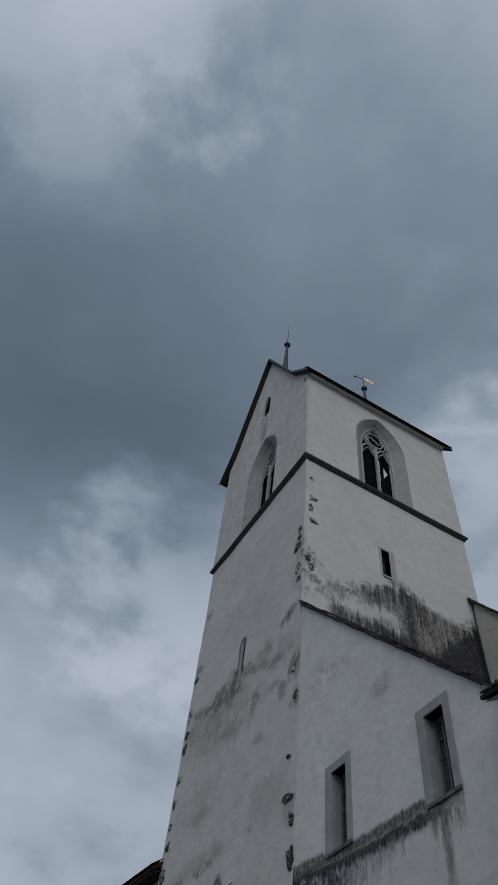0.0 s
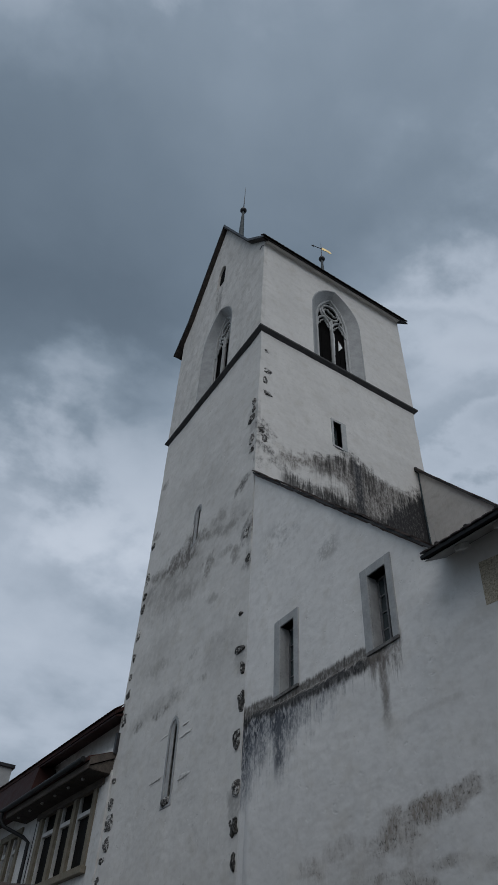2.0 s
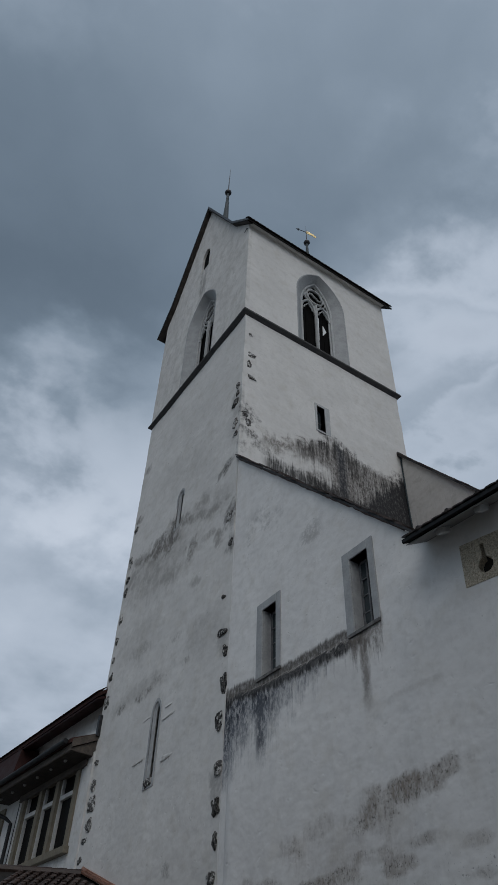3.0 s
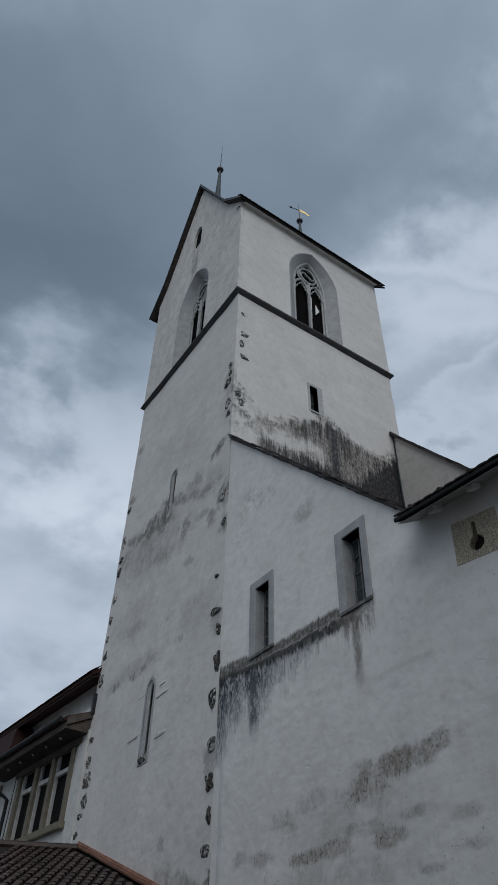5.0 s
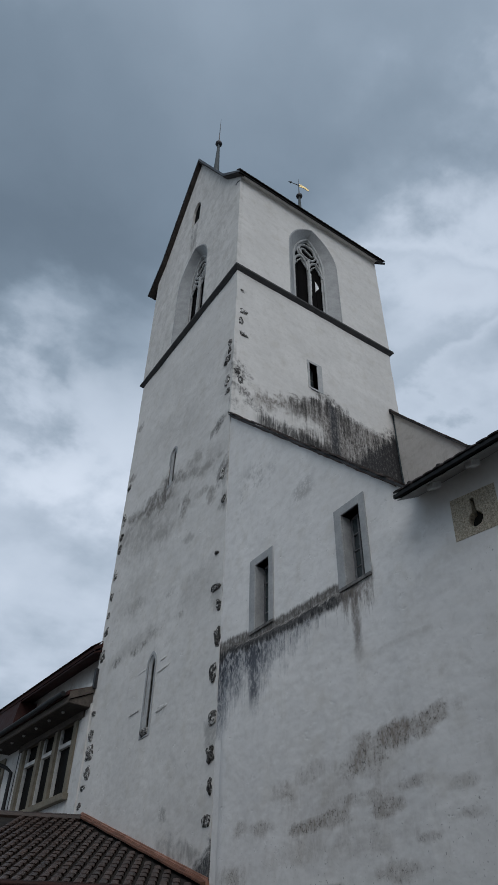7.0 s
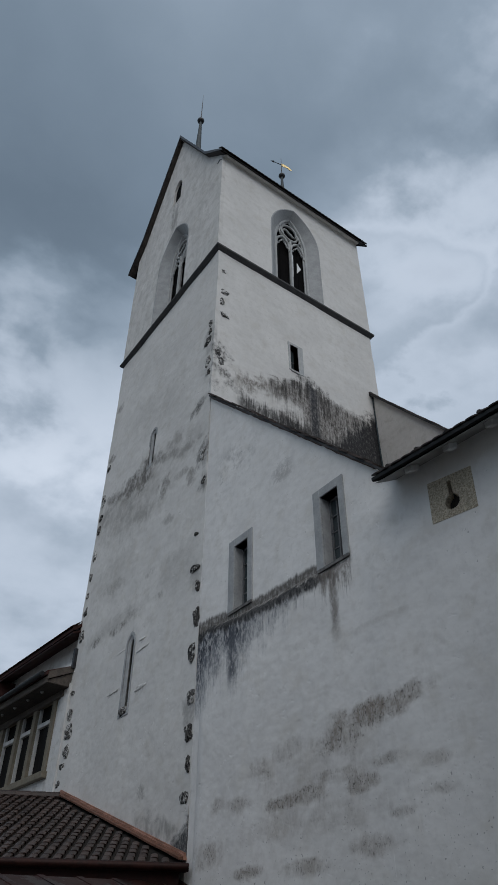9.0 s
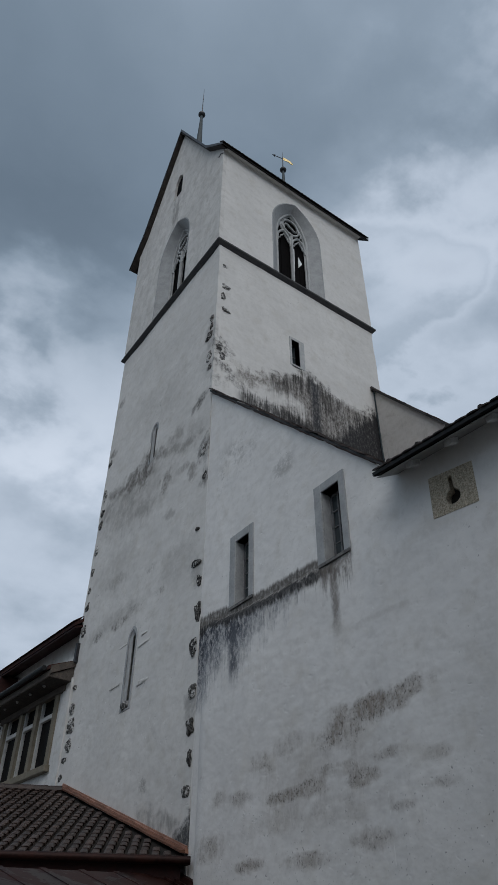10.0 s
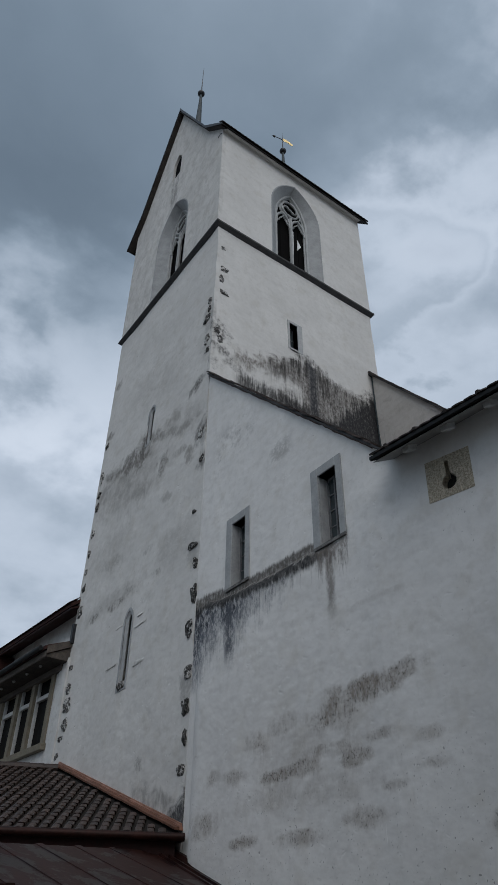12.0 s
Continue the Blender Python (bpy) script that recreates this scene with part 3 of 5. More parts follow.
def loft(loops, bm=None):
    """Skin closed loops of equal length, capped at both ends."""
    bm = bm or bmesh.new()
    rings = [[bm.verts.new(p) for p in loop] for loop in loops]
    n = len(rings[0])
    for a, b in zip(rings, rings[1:]):
        for i in range(n):
            bm.faces.new((a[i], a[(i + 1) % n], b[(i + 1) % n], b[i]))
    bm.faces.new(rings[0][::-1])
    bm.faces.new(rings[-1])
    return bm


def prism(points, axis, a, b, bm=None):
    """A polygon drawn in the plane across an axis, drawn out from a to b."""
    def place(p, s):
        return {"x": (s, p[0], p[1]), "y": (p[0], s, p[1]), "z": (p[0], p[1], s)}[axis]
    return loft([[place(p, a) for p in points], [place(p, b) for p in points]], bm)


def tube(path, radius, sides=8, bm=None, squash=1.0):
    """A round bar along a path; radius may be one number or one per point."""
    path = [Vector(p) for p in path]
    radii = radius if isinstance(radius, (list, tuple)) else [radius] * len(path)
    loops = []
    for i, p in enumerate(path):
        way = (path[min(i + 1, len(path) - 1)] - path[max(i - 1, 0)]).normalized()
        side = way.cross(Vector((0.31, 0.47, 0.83)) if abs(way.z) < 0.9 else Vector((1, 0, 0))).normalized()
        up = way.cross(side)
        loops.append([p + (side * math.cos(k * math.tau / sides) + up * math.sin(k * math.tau / sides) * squash) * radii[i] for k in range(sides)])
    return loft(loops, bm)


def ball(centre, radius, bm=None, squash=1.0):
    bm = bm or bmesh.new()
    for v in bmesh.ops.create_uvsphere(bm, u_segments=16, v_segments=10, radius=radius)["verts"]:
        v.co = Vector(centre) + Vector((v.co.x, v.co.y, v.co.z * squash))
    return bm


def arch(centre, half, low, spring, apex, steps=9):
    """A pointed arch outline as (across, height) pairs."""
    rise = apex - spring
    r = (half * half + rise * rise) / (2 * half)
    turn = math.atan2(rise, r - half)
    right = [(centre - (r - half) + r * math.cos(turn * i / steps), spring + r * math.sin(turn * i / steps)) for i in range(steps + 1)]
    left = [(2 * centre - a, b) for a, b in reversed(right[:-1])]
    return [(centre - half, low), (centre + half, low)] + right + left


def cut(ob, cutters):
    """Cuts solid bmeshes out of a mesh object for good."""
    for bm in cutters:
        bmesh.ops.recalc_face_normals(bm, faces=bm.faces)
        mesh = bpy.data.meshes.new("cutter")
        bm.to_mesh(mesh)
        bm.free()
        tool = new("cutter", mesh)
        mod = ob.modifiers.new("cut", "BOOLEAN")
        mod.operation, mod.solver, mod.object = "DIFFERENCE", "EXACT", tool
        bpy.context.view_layer.update()
        result = bpy.data.meshes.new_from_object(ob.evaluated_get(bpy.context.evaluated_depsgraph_get()))
        old = ob.data
        ob.modifiers.clear()
        ob.data = result
        result.name = old.name
        bpy.data.objects.remove(tool)
        bpy.data.meshes.remove(mesh)
        bpy.data.meshes.remove(old)
    return ob


def uneven(bm, amount, scale, seed=0.0):
    """Old masonry is never flat: shifts every vertex a little."""
    for v in bm.verts:
        p = v.co * scale + Vector((seed, seed * 1.7, seed * 0.3))
        v.co += noise.noise_vector(p) * amount + noise.noise_vector(p * 3.1) * amount * 0.45
    return bm


def gridded(bm, cell):
    """Splits the edges of a box so that no piece is longer than a cell."""
    for axis in range(3):
        groups = {}
        for e in bm.edges:
            d = e.verts[1].co - e.verts[0].co
            if abs(d[axis]) > 0.99 * d.length and d.length > cell * 1.5:
                groups.setdefault(round(d.length / cell), []).append(e)
        for n, edges in groups.items():
            bmesh.ops.subdivide_edges(bm, edges=edges, cuts=max(n - 1, 1), use_grid_fill=True)
    return bm


def lump(at, size, normal_axis, seed, bm=None):
    """A rough stone, broader than it is deep, set into a wall."""
    bm = bm or bmesh.new()
    rng = random.Random(seed)
    for v in bmesh.ops.create_icosphere(bm, subdivisions=3, radius=1.0)["verts"]:
        c = v.co.copy()
        # squarish outline
        c = Vector([math.copysign(abs(k) ** 0.8, k) for k in c])
        c *= 1.0 + 0.55 * noise.noise(v.co * 1.3 + Vector((seed * 3.3, 0, 0))) + 0.22 * noise.noise(v.co * 3.2 + Vector((0, seed * 2.1, 0)))
        v.co = Vector(at) + Vector([c[k] * size[k] * 0.5 for k in range(3)])
    return bm


# ---- ground ----
bm = bmesh.new()
bmesh.ops.create_grid(bm, x_segments=60, y_segments=60, size=1500)
ground = part("ground", bm, GROUND_MAT, None, "worn grey stone paving around the church")
tagged(ground, category="ground", kind="structure")


def add_sky_block():
    """Unseen plain wall added to hold back low western sky from the lower walls."""
    wall = part("wall_west", box(-15.6, -15.0, -24.0, 12.0, 0, 7.2), GREY_RENDER, None, "unseen plain grey wall added to block low western sky")
    tagged(wall, category="wall", kind="structure")


add_sky_block()


# ---- the tower ----
W = 7.1
tower = thing("church_tower", (3.5, 3.5, 0), "tall white rendered church tower with saddleback roof and stained walls", "church tower")

bm = gridded(box(0, W, 0, W, 0, 21.75), 0.42)
bm = uneven(bm, 0.022, 0.8)
shaft = part("shaft", bm, TOWER_WHITE, tower, "white lime render, dented and rain-streaked")
cutters = [box(0.9, 6.1, 0.9, 6.1, 2.0, 21.2)]
# slits in the west face, window in the south face
SLITS = [(3.44, 14.42, 15.62, 15.76, 0.13), (3.34, 6.85, 8.55, 8.76, 0.14)]
for y, low, spring, apex, half in SLITS:
    outer, inner, wide = arch(y, half * 1.35, low - 0.06, spring, apex + 0.06, 4), arch(y, half * 0.62, low + 0.12, spring, apex - 0.04, 4), arch(y, half * 4, low, spring, apex + 0.3, 4)
    cutters.append(loft([[(d, a, b) for a, b in loop] for d, loop in ((-0.2, outer), (0.01, outer), (0.055, inner), (0.075, inner), (0.16, wide), (1.1, wide))]))
cutters.append(box(3.00, 3.33, -0.3, 1.2, 17.58, 18.72))
cut(shaft, cutters)
soften(shaft.data, 38)
shaft.data.materials.append(FRAME_GREY)
for poly in shaft.data.polygons:
    c = poly.center
    if 0.012 < c.x < 0.09 and any(abs(c.y - slit[0]) < 0.25 and slit[1] - 0.2 < c.z < slit[3] + 0.2 for slit in SLITS):
        poly.material_index = 1

# belfry stage with two gables
EAVE, RIDGE, MID = 28.00, 35.04, 3.55
CREST = 3.90
gable = [(0, 21.74), (W + 0.05, 21.74), (W + 0.18, 28.90), (6.64, 29.62), (CREST, RIDGE), (1.11, 29.38), (0, EAVE)]
bm = prism(gable, "x", -0.05, W + 0.06)
belfry = part("belfry_wall", bm, TOWER_WHITE, tower, "smoother white render of the belfry stage")
OUT, INN = (1.19, 21.84, 25.25, 27.14), (0.80, 22.02, 25.15, 26.92)


def splay(to_world):
    a, b = arch(MID, *OUT), arch(MID, *INN)
    grow = [(p[0] + (p[0] - q[0]) * 0.5, p[1] + (p[1] - q[1]) * 0.5) for p, q in zip(a, b)]
    return loft([[to_world(p, s) for p in loop] for loop, s in ((grow, -0.2), (a, -0.05 if to_world((0, 0), 1.0)[0] == 1.0 else 0.0), (b, 0.30), (b, 1.2))])


cut(belfry, [box(0.8, 6.3, 0.8, 6.3, 21.9, 27.3), splay(lambda p, s: (p[0], s, p[1])), splay(lambda p, s: (s, p[0], p[1])),
             loft([[(s, a, b) for a, b in arch(3.86, 0.34, 29.55, 30.70, 31.30, 4)] for s in (-0.3, 0.75)])])
soften(belfry.data, 30)
belfry.data.materials.append(FRAME_GREY)
for poly in belfry.data.polygons:
    c = poly.center
    for across, depth in ((c.x, c.y), (c.y, c.x)):
        if -0.045 < depth < 0.79 and abs(poly.normal.x) < 0.98 and abs(poly.normal.y) < 0.98 and abs(across - MID) < 1.3 and 21.8 < c.z < 27.2:
            poly.material_index = 1

# projecting string course between shaft and belfry
profile = [(0.12, 21.82), (0.14, 21.78), (0.14, 21.71), (0.07, 21.64), (0.02, 21.59), (-0.10, 21.59), (-0.10, 21.87), (0.0, 21.87)]
loops = [[Vector((cx + sx * o, cy + sy * o, z)) for o, z in profile] for cx, cy, sx, sy in ((0, 0, -1, -1), (W, 0, 1, -1), (W, W, 1, 1), (0, W, -1, 1))]
bm = bmesh.new()
rings = [[bm.verts.new(p) for p in loop] for loop in loops]
for a, b in zip(rings, rings[1:] + rings[:1]):
    for i in range(len(profile)):
        j = (i + 1) % len(profile)
        bm.faces.new((a[i], a[j], b[j], b[i]))
part("string_course", bm, COURSE, tower, "dark weathered stone string course")


def belfry_window(to_world):
    """Thin raised rim, two-light tracery with a mullion, black boards behind for the unlit chamber."""
    a = arch(MID, *OUT)
    lead = -0.05 if to_world((0, 0), 1.0)[0] == 1.0 else 0.0
    bm = bmesh.new()
    grow = [(MID + (p[0] - MID) * 1.035, p[1] + (0.045 if p[1] > 25 else 0)) for p in a]
    rows = [[bm.verts.new(to_world(p, s)) for p in loop] for loop, s in ((grow, 0.004 + lead), (grow, lead - 0.010), (a, lead - 0.010), (a, 0.012 + lead))]
    n = len(a)
    for r0, r1 in zip(rows, rows[1:]):
        for i in range(1, n):
            bm.faces.new((r0[i], r0[(i + 1) % n], r1[(i + 1) % n], r1[i]))
    window = part("belfry_window", bm, FRAME_GREY, tower, "pointed two-light window in a grey splayed surround", 30)
    part("sill", loft([[to_world((MID - 1.16, 21.85), 0.01), to_world((MID + 1.16, 21.85), 0.01), to_world((MID + 0.75, 21.85), 0.36), to_world((MID - 0.75, 21.85), 0.36)],
                       [to_world((MID - 1.16, 21.90), 0.01), to_world((MID + 1.16, 21.90), 0.01), to_world((MID + 0.75, 22.07), 0.36), to_world((MID - 0.75, 22.07), 0.36)]]), FRAME_GREY, window)

    def rib(points, width, depth=0.36, name="tracery_bar", closed=False):
        pts = points + ([points[0], points[1]] if closed else [])
        part(name, tube([to_world(p, depth) for p in pts], width * 1.3, 6), TRACERY, window, smooth=50)

    inner = arch(MID, INN[0] - 0.03, INN[1], INN[2], INN[3] - 0.04, 9)
    rib([inner[1]] + inner[2:] + [inner[0]], 0.045, 0.33, "jamb_moulding")
    jamb = arch(MID, INN[0] - 0.10, INN[1], INN[2] - 0.02, INN[3] - 0.12, 9)
    rib([jamb[1]] + jamb[2:] + [jamb[0]], 0.030, 0.39, "jamb_moulding")
    bm = prism([(-0.055, 0), (-0.028, -0.08), (0.028, -0.08), (0.055, 0), (0.028, 0.08), (-0.028, 0.08)], "z", 0, 1)
    for v in bm.verts:
        p = v.co.copy()
        v.co = Vector(to_world((MID + p.x, 22.0 + p.z * 3.40), 0.36 + p.y))
    part("mullion", bm, TRACERY, window, "slender stone mullion")
    for c in (MID - 0.37, MID + 0.37):
        head = arch(c, 0.335, 24.7, 24.9, 25.50, 6)
        rib([head[1]] + head[2:] + [head[0]], 0.040)
        rib([(c - 0.31, 24.86), (c - 0.20, 24.93), (c - 0.17, 25.06), (c - 0.10, 25.14), (c, 25.30), (c + 0.10, 25.14), (c + 0.17, 25.06), (c + 0.20, 24.93), (c + 0.31, 24.86)], 0.026)
    # flowing head: two fish-bladder shapes turning under the apex
    for s in (-1, 1):
        rib([(MID + s * x, 25.98 + s * z) for x, z in ((0.02, 0.44), (0.20, 0.40), (0.33, 0.26), (0.36, 0.06), (0.28, -0.10), (0.15, -0.12), (0.06, -0.02), (0.0, 0.0))], 0.034)
        rib([(MID + s * 0.37, 25.50), (MID + s * 0.50, 25.66), (MID + s * 0.53, 25.85), (MID + s * 0.42, 26.10)], 0.030)
    ring = [(MID + 0.42 * math.cos(k * math.tau / 20), 25.98 + 0.46 * math.sin(k * math.tau / 20)) for k in range(20)]
    rib(ring, 0.038, closed=True)
    # black boards stand in for the unlit bell chamber
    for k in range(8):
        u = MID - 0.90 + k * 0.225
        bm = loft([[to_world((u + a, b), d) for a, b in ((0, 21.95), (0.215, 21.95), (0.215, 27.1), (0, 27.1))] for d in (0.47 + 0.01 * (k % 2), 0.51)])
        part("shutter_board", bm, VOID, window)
    return window


south_window = belfry_window(lambda p, s: (p[0], s, p[1]))
belfry_window(lambda p, s: (s, p[0], p[1]))
# white slivers behind the south window's eastern light, standing in for glimpsed sky
part("pale_board", prism([(3.66, 23.35), (3.72, 23.35), (3.75, 24.75), (3.68, 24.85)], "y", 0.43, 0.455), SLIVER_WHITE, south_window, "white sliver set in for a bright glimpse of sky")
part("pale_board", prism([(3.92, 23.75), (4.12, 24.10), (3.94, 24.42)], "y", 0.43, 0.455), SLIVER_WHITE, south_window, "white sliver set in for a bright glimpse of sky")

# gable opening, its unlit depth put in as a black sheet
part("gable_shutter", prism(arch(3.86, 0.335, 29.56, 30.70, 31.29, 4), "x", 0.06, 0.10), VOID, tower, "pointed opening closed by a black sheet for its unlit depth")

# iron hook near the eaves corner
part("iron_hook", tube([(-0.04, 0.06, 27.66), (-0.10, 0.10, 27.62), (-0.13, 0.22, 27.46)], 0.018, 6), DARK_METAL, tower, "small dark iron hook")

# stone surround of the small south window
bm = box(2.92, 3.00, -0.022, 0.25, 17.50, 18.82)
box(3.33, 3.54, -0.022, 0.25, 17.50, 18.82, bm)
box(3.00, 3.33, -0.022, 0.25, 18.72, 18.82, bm)
small = part("small_window", bm, TRACERY, tower, "small slit window with pale grey stone surround")
part("sill", prism([(-0.05, 17.46), (-0.05, 17.53), (0.25, 17.60), (0.25, 17.46)], "x", 3.00, 3.33), FRAME_GREY, small)
part("glazing_bar", box(3.00, 3.33, 0.20, 0.22, 18.12, 18.15), DULL_BAR, small)
part("pane", box(3.00, 3.33, 0.22, 0.24, 17.58, 18.72), GLASS, small)
for y, low, spring, apex, half in SLITS:
    # thin stone rim round the slit
    a, b = arch(y, half * 1.35 + 0.08, low - 0.10, spring, apex + 0.15, 4), arch(y, half * 1.35, low - 0.06, spring, apex + 0.06, 4)
    bm = bmesh.new()
    rows = [[bm.verts.new((s, p, q)) for p, q in loop] for loop, s in ((a, 0.02), (a, -0.008), (b, -0.008), (b, 0.03))]
    n = len(a)
    for r0, r1 in zip(rows, rows[1:]):
        for i in range(n):
            bm.faces.new((r0[i], r0[(i + 1) % n], r1[(i + 1) % n], r1[i]))
    part("slit_window", bm, FRAME_GREY, tower, "narrow slit window with worn stone rim")

# saddleback roof with bell-cast eaves
top = [(-0.26, 27.77), (1.09, 29.56), (CREST, 35.42), (6.68, 29.80), (7.82, 28.34)]
low = [(p, q - 0.10) for p, q in reversed(top)]
low[2] = (CREST, 35.17)
roof = part("tower_roof", prism(top + low, "x", -0.26, 7.52), TIMBER_AND_SHADE, tower, "steep saddleback roof of dark clay tiles")
for x0, x1 in ((-0.29, -0.26), (7.52, 7.55)):
    # bargeboards follow the gable on both ends
    part("bargeboard", prism([(-0.28, 27.755), (1.09, 29.57), (CREST, 35.43), (CREST, 35.20), (1.11, 29.40), (-0.26, 27.65)], "x", x0, x1), DARK_METAL, roof)
    part("bargeboard", prism([(7.84, 28.32), (6.68, 29.81), (CREST, 35.43), (CREST, 35.20), (6.66, 29.64), (7.82, 28.21)], "x", x0, x1), DARK_METAL, roof)
part("verge_soffit", prism([(-0.20, 27.73), (1.10, 29.42), (CREST, 35.18), (CREST, 35.04), (1.12, 29.36), (-0.20, 27.65)], "x", -0.25, 0.0), SOFFIT, roof, "brown boarded soffit under the verge")
part("verge_soffit", prism([(7.76, 28.27), (6.67, 29.66), (CREST, 35.18), (CREST, 35.04), (6.64, 29.60), (7.76, 28.17)], "x", -0.25, 0.0), SOFFIT, roof, "brown boarded soffit under the verge")
part("cornice", prism([(0.02, 28.02), (-0.20, 27.73), (-0.20, 27.69), (-0.03, 27.76), (0.02, 27.66)], "x", -0.02, 7.14), TOWER_WHITE, roof, "white rendered cornice under the eaves")


def plate(width, length, thick=0.018):
    """A flat beaver-tail tile with a rounded tail, lying along +y up the slope."""
    tail = [(-width / 2, 0.05), (-width / 3.2, 0.012), (0, 0), (width / 3.2, 0.012), (width / 2, 0.05)]
    pts = tail + [(width / 2, length), (-width / 2, length)]
    bm = prism(pts, "z", 0, thick)
    mesh = bpy.data.meshes.new("tile")
    bmesh.ops.recalc_face_normals(bm, faces=bm.faces)
    bm.to_mesh(mesh)
    bm.free()
    return mesh


def lay(mesh, mat, parent, name, m):
    if not mesh.materials:
        mesh.materials.append(mat)
    ob = new(name, mesh)
    ob.parent = parent
    inv = Matrix.Identity(4)
    p = parent
    while p is not None:
        if p.name in BASE:
            inv = Matrix.Translation(-BASE[p.name])
        p = None
    ob.matrix_parent_inverse = inv
    ob.matrix_basis = Matrix.LocRotScale(m.to_translation(), m.to_quaternion(), None)
    return ob


def slope_pose(origin, across, up):
    across, up = Vector(across).normalized(), Vector(up).normalized()
    out = across.cross(up).normalized()
    return Matrix.Translation(origin) @ Matrix((across, up, out)).transposed().to_4x4()


tail = plate(0.175, 0.42)
rng = random.Random(4)
up = Vector((0, 1.36, 1.73)).normalized()
for row in range(2):
    for k in range(44):
        x = -0.22 + k * 0.178 + (0.089 if row else 0)
        at = Vector((x, -0.32, 27.735)) + up * (0.17 * row) + up.cross(Vector((-1, 0, 0))) * (0.030 + 0.02 * row)
        lay(tail, ROOF_TILE, roof, "tile", slope_pose(at, (1, rng.uniform(-0.02, 0.02), 0), up) @ pose(0, 0, 0, rng.uniform(-2, 1)))


def finial(x, top_z, label):
    f = thing("finial", (x, CREST, 35.3), label, "finial", "roof finials")
    part("shaft", tube([(x, CREST, 35.05), (x, CREST, 35.66), (x, CREST, 38.02)], [0.17, 0.14, 0.065], 10), LEAD, f, "tapering lead-clad post", 40)
    part("ball", ball((x, CREST, 38.19), 0.19, squash=0.9), DARK_METAL, f, "dark metal ball", 60)
    part("spike", tube([(x, CREST, 38.26), (x, CREST, top_z)], [0.035, 0.008], 8), DARK_METAL, f)
    return f


finial(0.775, 41.15, "slender lead-clad roof finial with ball and lightning spike")
vane = finial(6.27, 40.12, "slender lead-clad finial with gilded weather vane")
turn = pose(6.27, CREST, 0.79, 0, 0, -12)
flag = [(0.03, 38.50), (0.42, 38.47), (0.52, 38.36), (0.68, 38.40), (0.64, 38.52), (0.50, 38.64), (0.25, 38.74), (0.03, 38.76)]
bm = prism(flag, "y", -0.012, 0.012)
bmesh.ops.transform(bm, matrix=turn, verts=bm.verts)
part("vane_flag", bm, GOLD, vane, "gilded flag")
bm = tube([(-0.52, 0, 38.62), (0.1, 0, 38.62)], 0.022, 6)
tube([(-0.68, 0, 38.62), (-0.62, 0, 38.62), (-0.48, 0, 38.62)], [0.005, 0.02, 0.07], 6, bm, 0.5)
bmesh.ops.transform(bm, matrix=turn, verts=bm.verts)
part("vane_arrow", bm, DARK_METAL, vane, "dark arrow")

# rough quoin stones where the render has fallen off: along the wall, height, width, tall
WEST_NEAR = [(0.10, 8.12, 0.30, 0.54), (0.20, 7.34, 0.34, 0.56), (0.16, 6.36, 0.34, 0.36), (0.17, 5.66, 0.34, 0.46), (0.12, 5.06, 0.20, 0.37),
             (0.18, 4.47, 0.36, 0.27), (0.12, 8.90, 0.22, 0.37), (0.31, 9.42, 0.50, 0.20), (0.24, 12.78, 0.40, 0.50),
             (0.14, 11.88, 0.24, 0.30), (0.34, 10.37, 0.24, 0.10), (0.24, 18.02, 0.24, 0.40), (0.24, 17.66, 0.20, 0.30), (0.34, 17.29, 0.40, 0.42),
             (0.26, 16.34, 0.32, 0.50), (0.20, 15.86, 0.32, 0.35)]
WEST_FAR = [(6.86, 10.71, 0.34, 0.35), (6.82, 9.95, 0.38, 0.46), (6.84, 8.25, 0.28, 0.17), (6.80, 7.65, 0.36, 0.35), (6.70, 7.15, 0.62, 0.48), (6.66, 6.62, 0.52, 0.42),
            (6.76, 6.28, 0.44, 0.22), (6.82, 5.86, 0.28, 0.21), (6.88, 16.29, 0.34, 0.31), (6.86, 14.92, 0.34, 0.60), (6.88, 13.70, 0.34, 0.42), (6.88, 12.71, 0.30, 0.50),
            (6.9, 11.93, 0.24, 0.34), (6.88, 11.30, 0.24, 0.25), (6.86, 14.2, 0.30, 0.3)]
SOUTH_NEAR = [(0.25, 20.56, 0.22, 0.20), (0.34, 19.54, 0.30, 0.22), (0.23, 18.98, 0.18, 0.40), (0.36, 18.42, 0.34, 0.20), (0.16, 16.61, 0.26, 0.28), (0.26, 16.31, 0.24, 0.30)]
for i, (y, z, w, h) in enumerate(WEST_NEAR + WEST_FAR):
    part("quoin_stone", lump((0.012, y, z), (0.10, w * 0.80, h * 0.80), 0, i), PALE_RUBBLE if i % 3 == 2 or (i >= len(WEST_NEAR) and i % 2) else RUBBLE, shaft, smooth=35)
for i, (x, z, w, h) in enumerate(SOUTH_NEAR):
    part("quoin_stone", lump((x, 0.015, z), (w, 0.09, h), 1, 60 + i), PALE_RUBBLE, shaft, smooth=35)

for i, (y, z, w, h) in enumerate([(3.86, 8.52, 0.42, 0.06), (2.68, 8.24, 0.62, 0.07), (2.55, 7.24, 0.50, 0.10), (4.06, 7.52, 0.60, 0.06), (2.72, 8.50, 0.30, 0.05)]):
    part("mortar_ridge", lump((0.0, y, z), (0.032, w, h), 0, 90 + i), TOWER_WHITE, shaft, "raised ridge of white mortar", 35)
part("broken_sill", lump((0.01, 3.36, 6.86), (0.10, 0.40, 0.22), 0, 97), PALE_RUBBLE, shaft, "broken stone below the slit", 35)


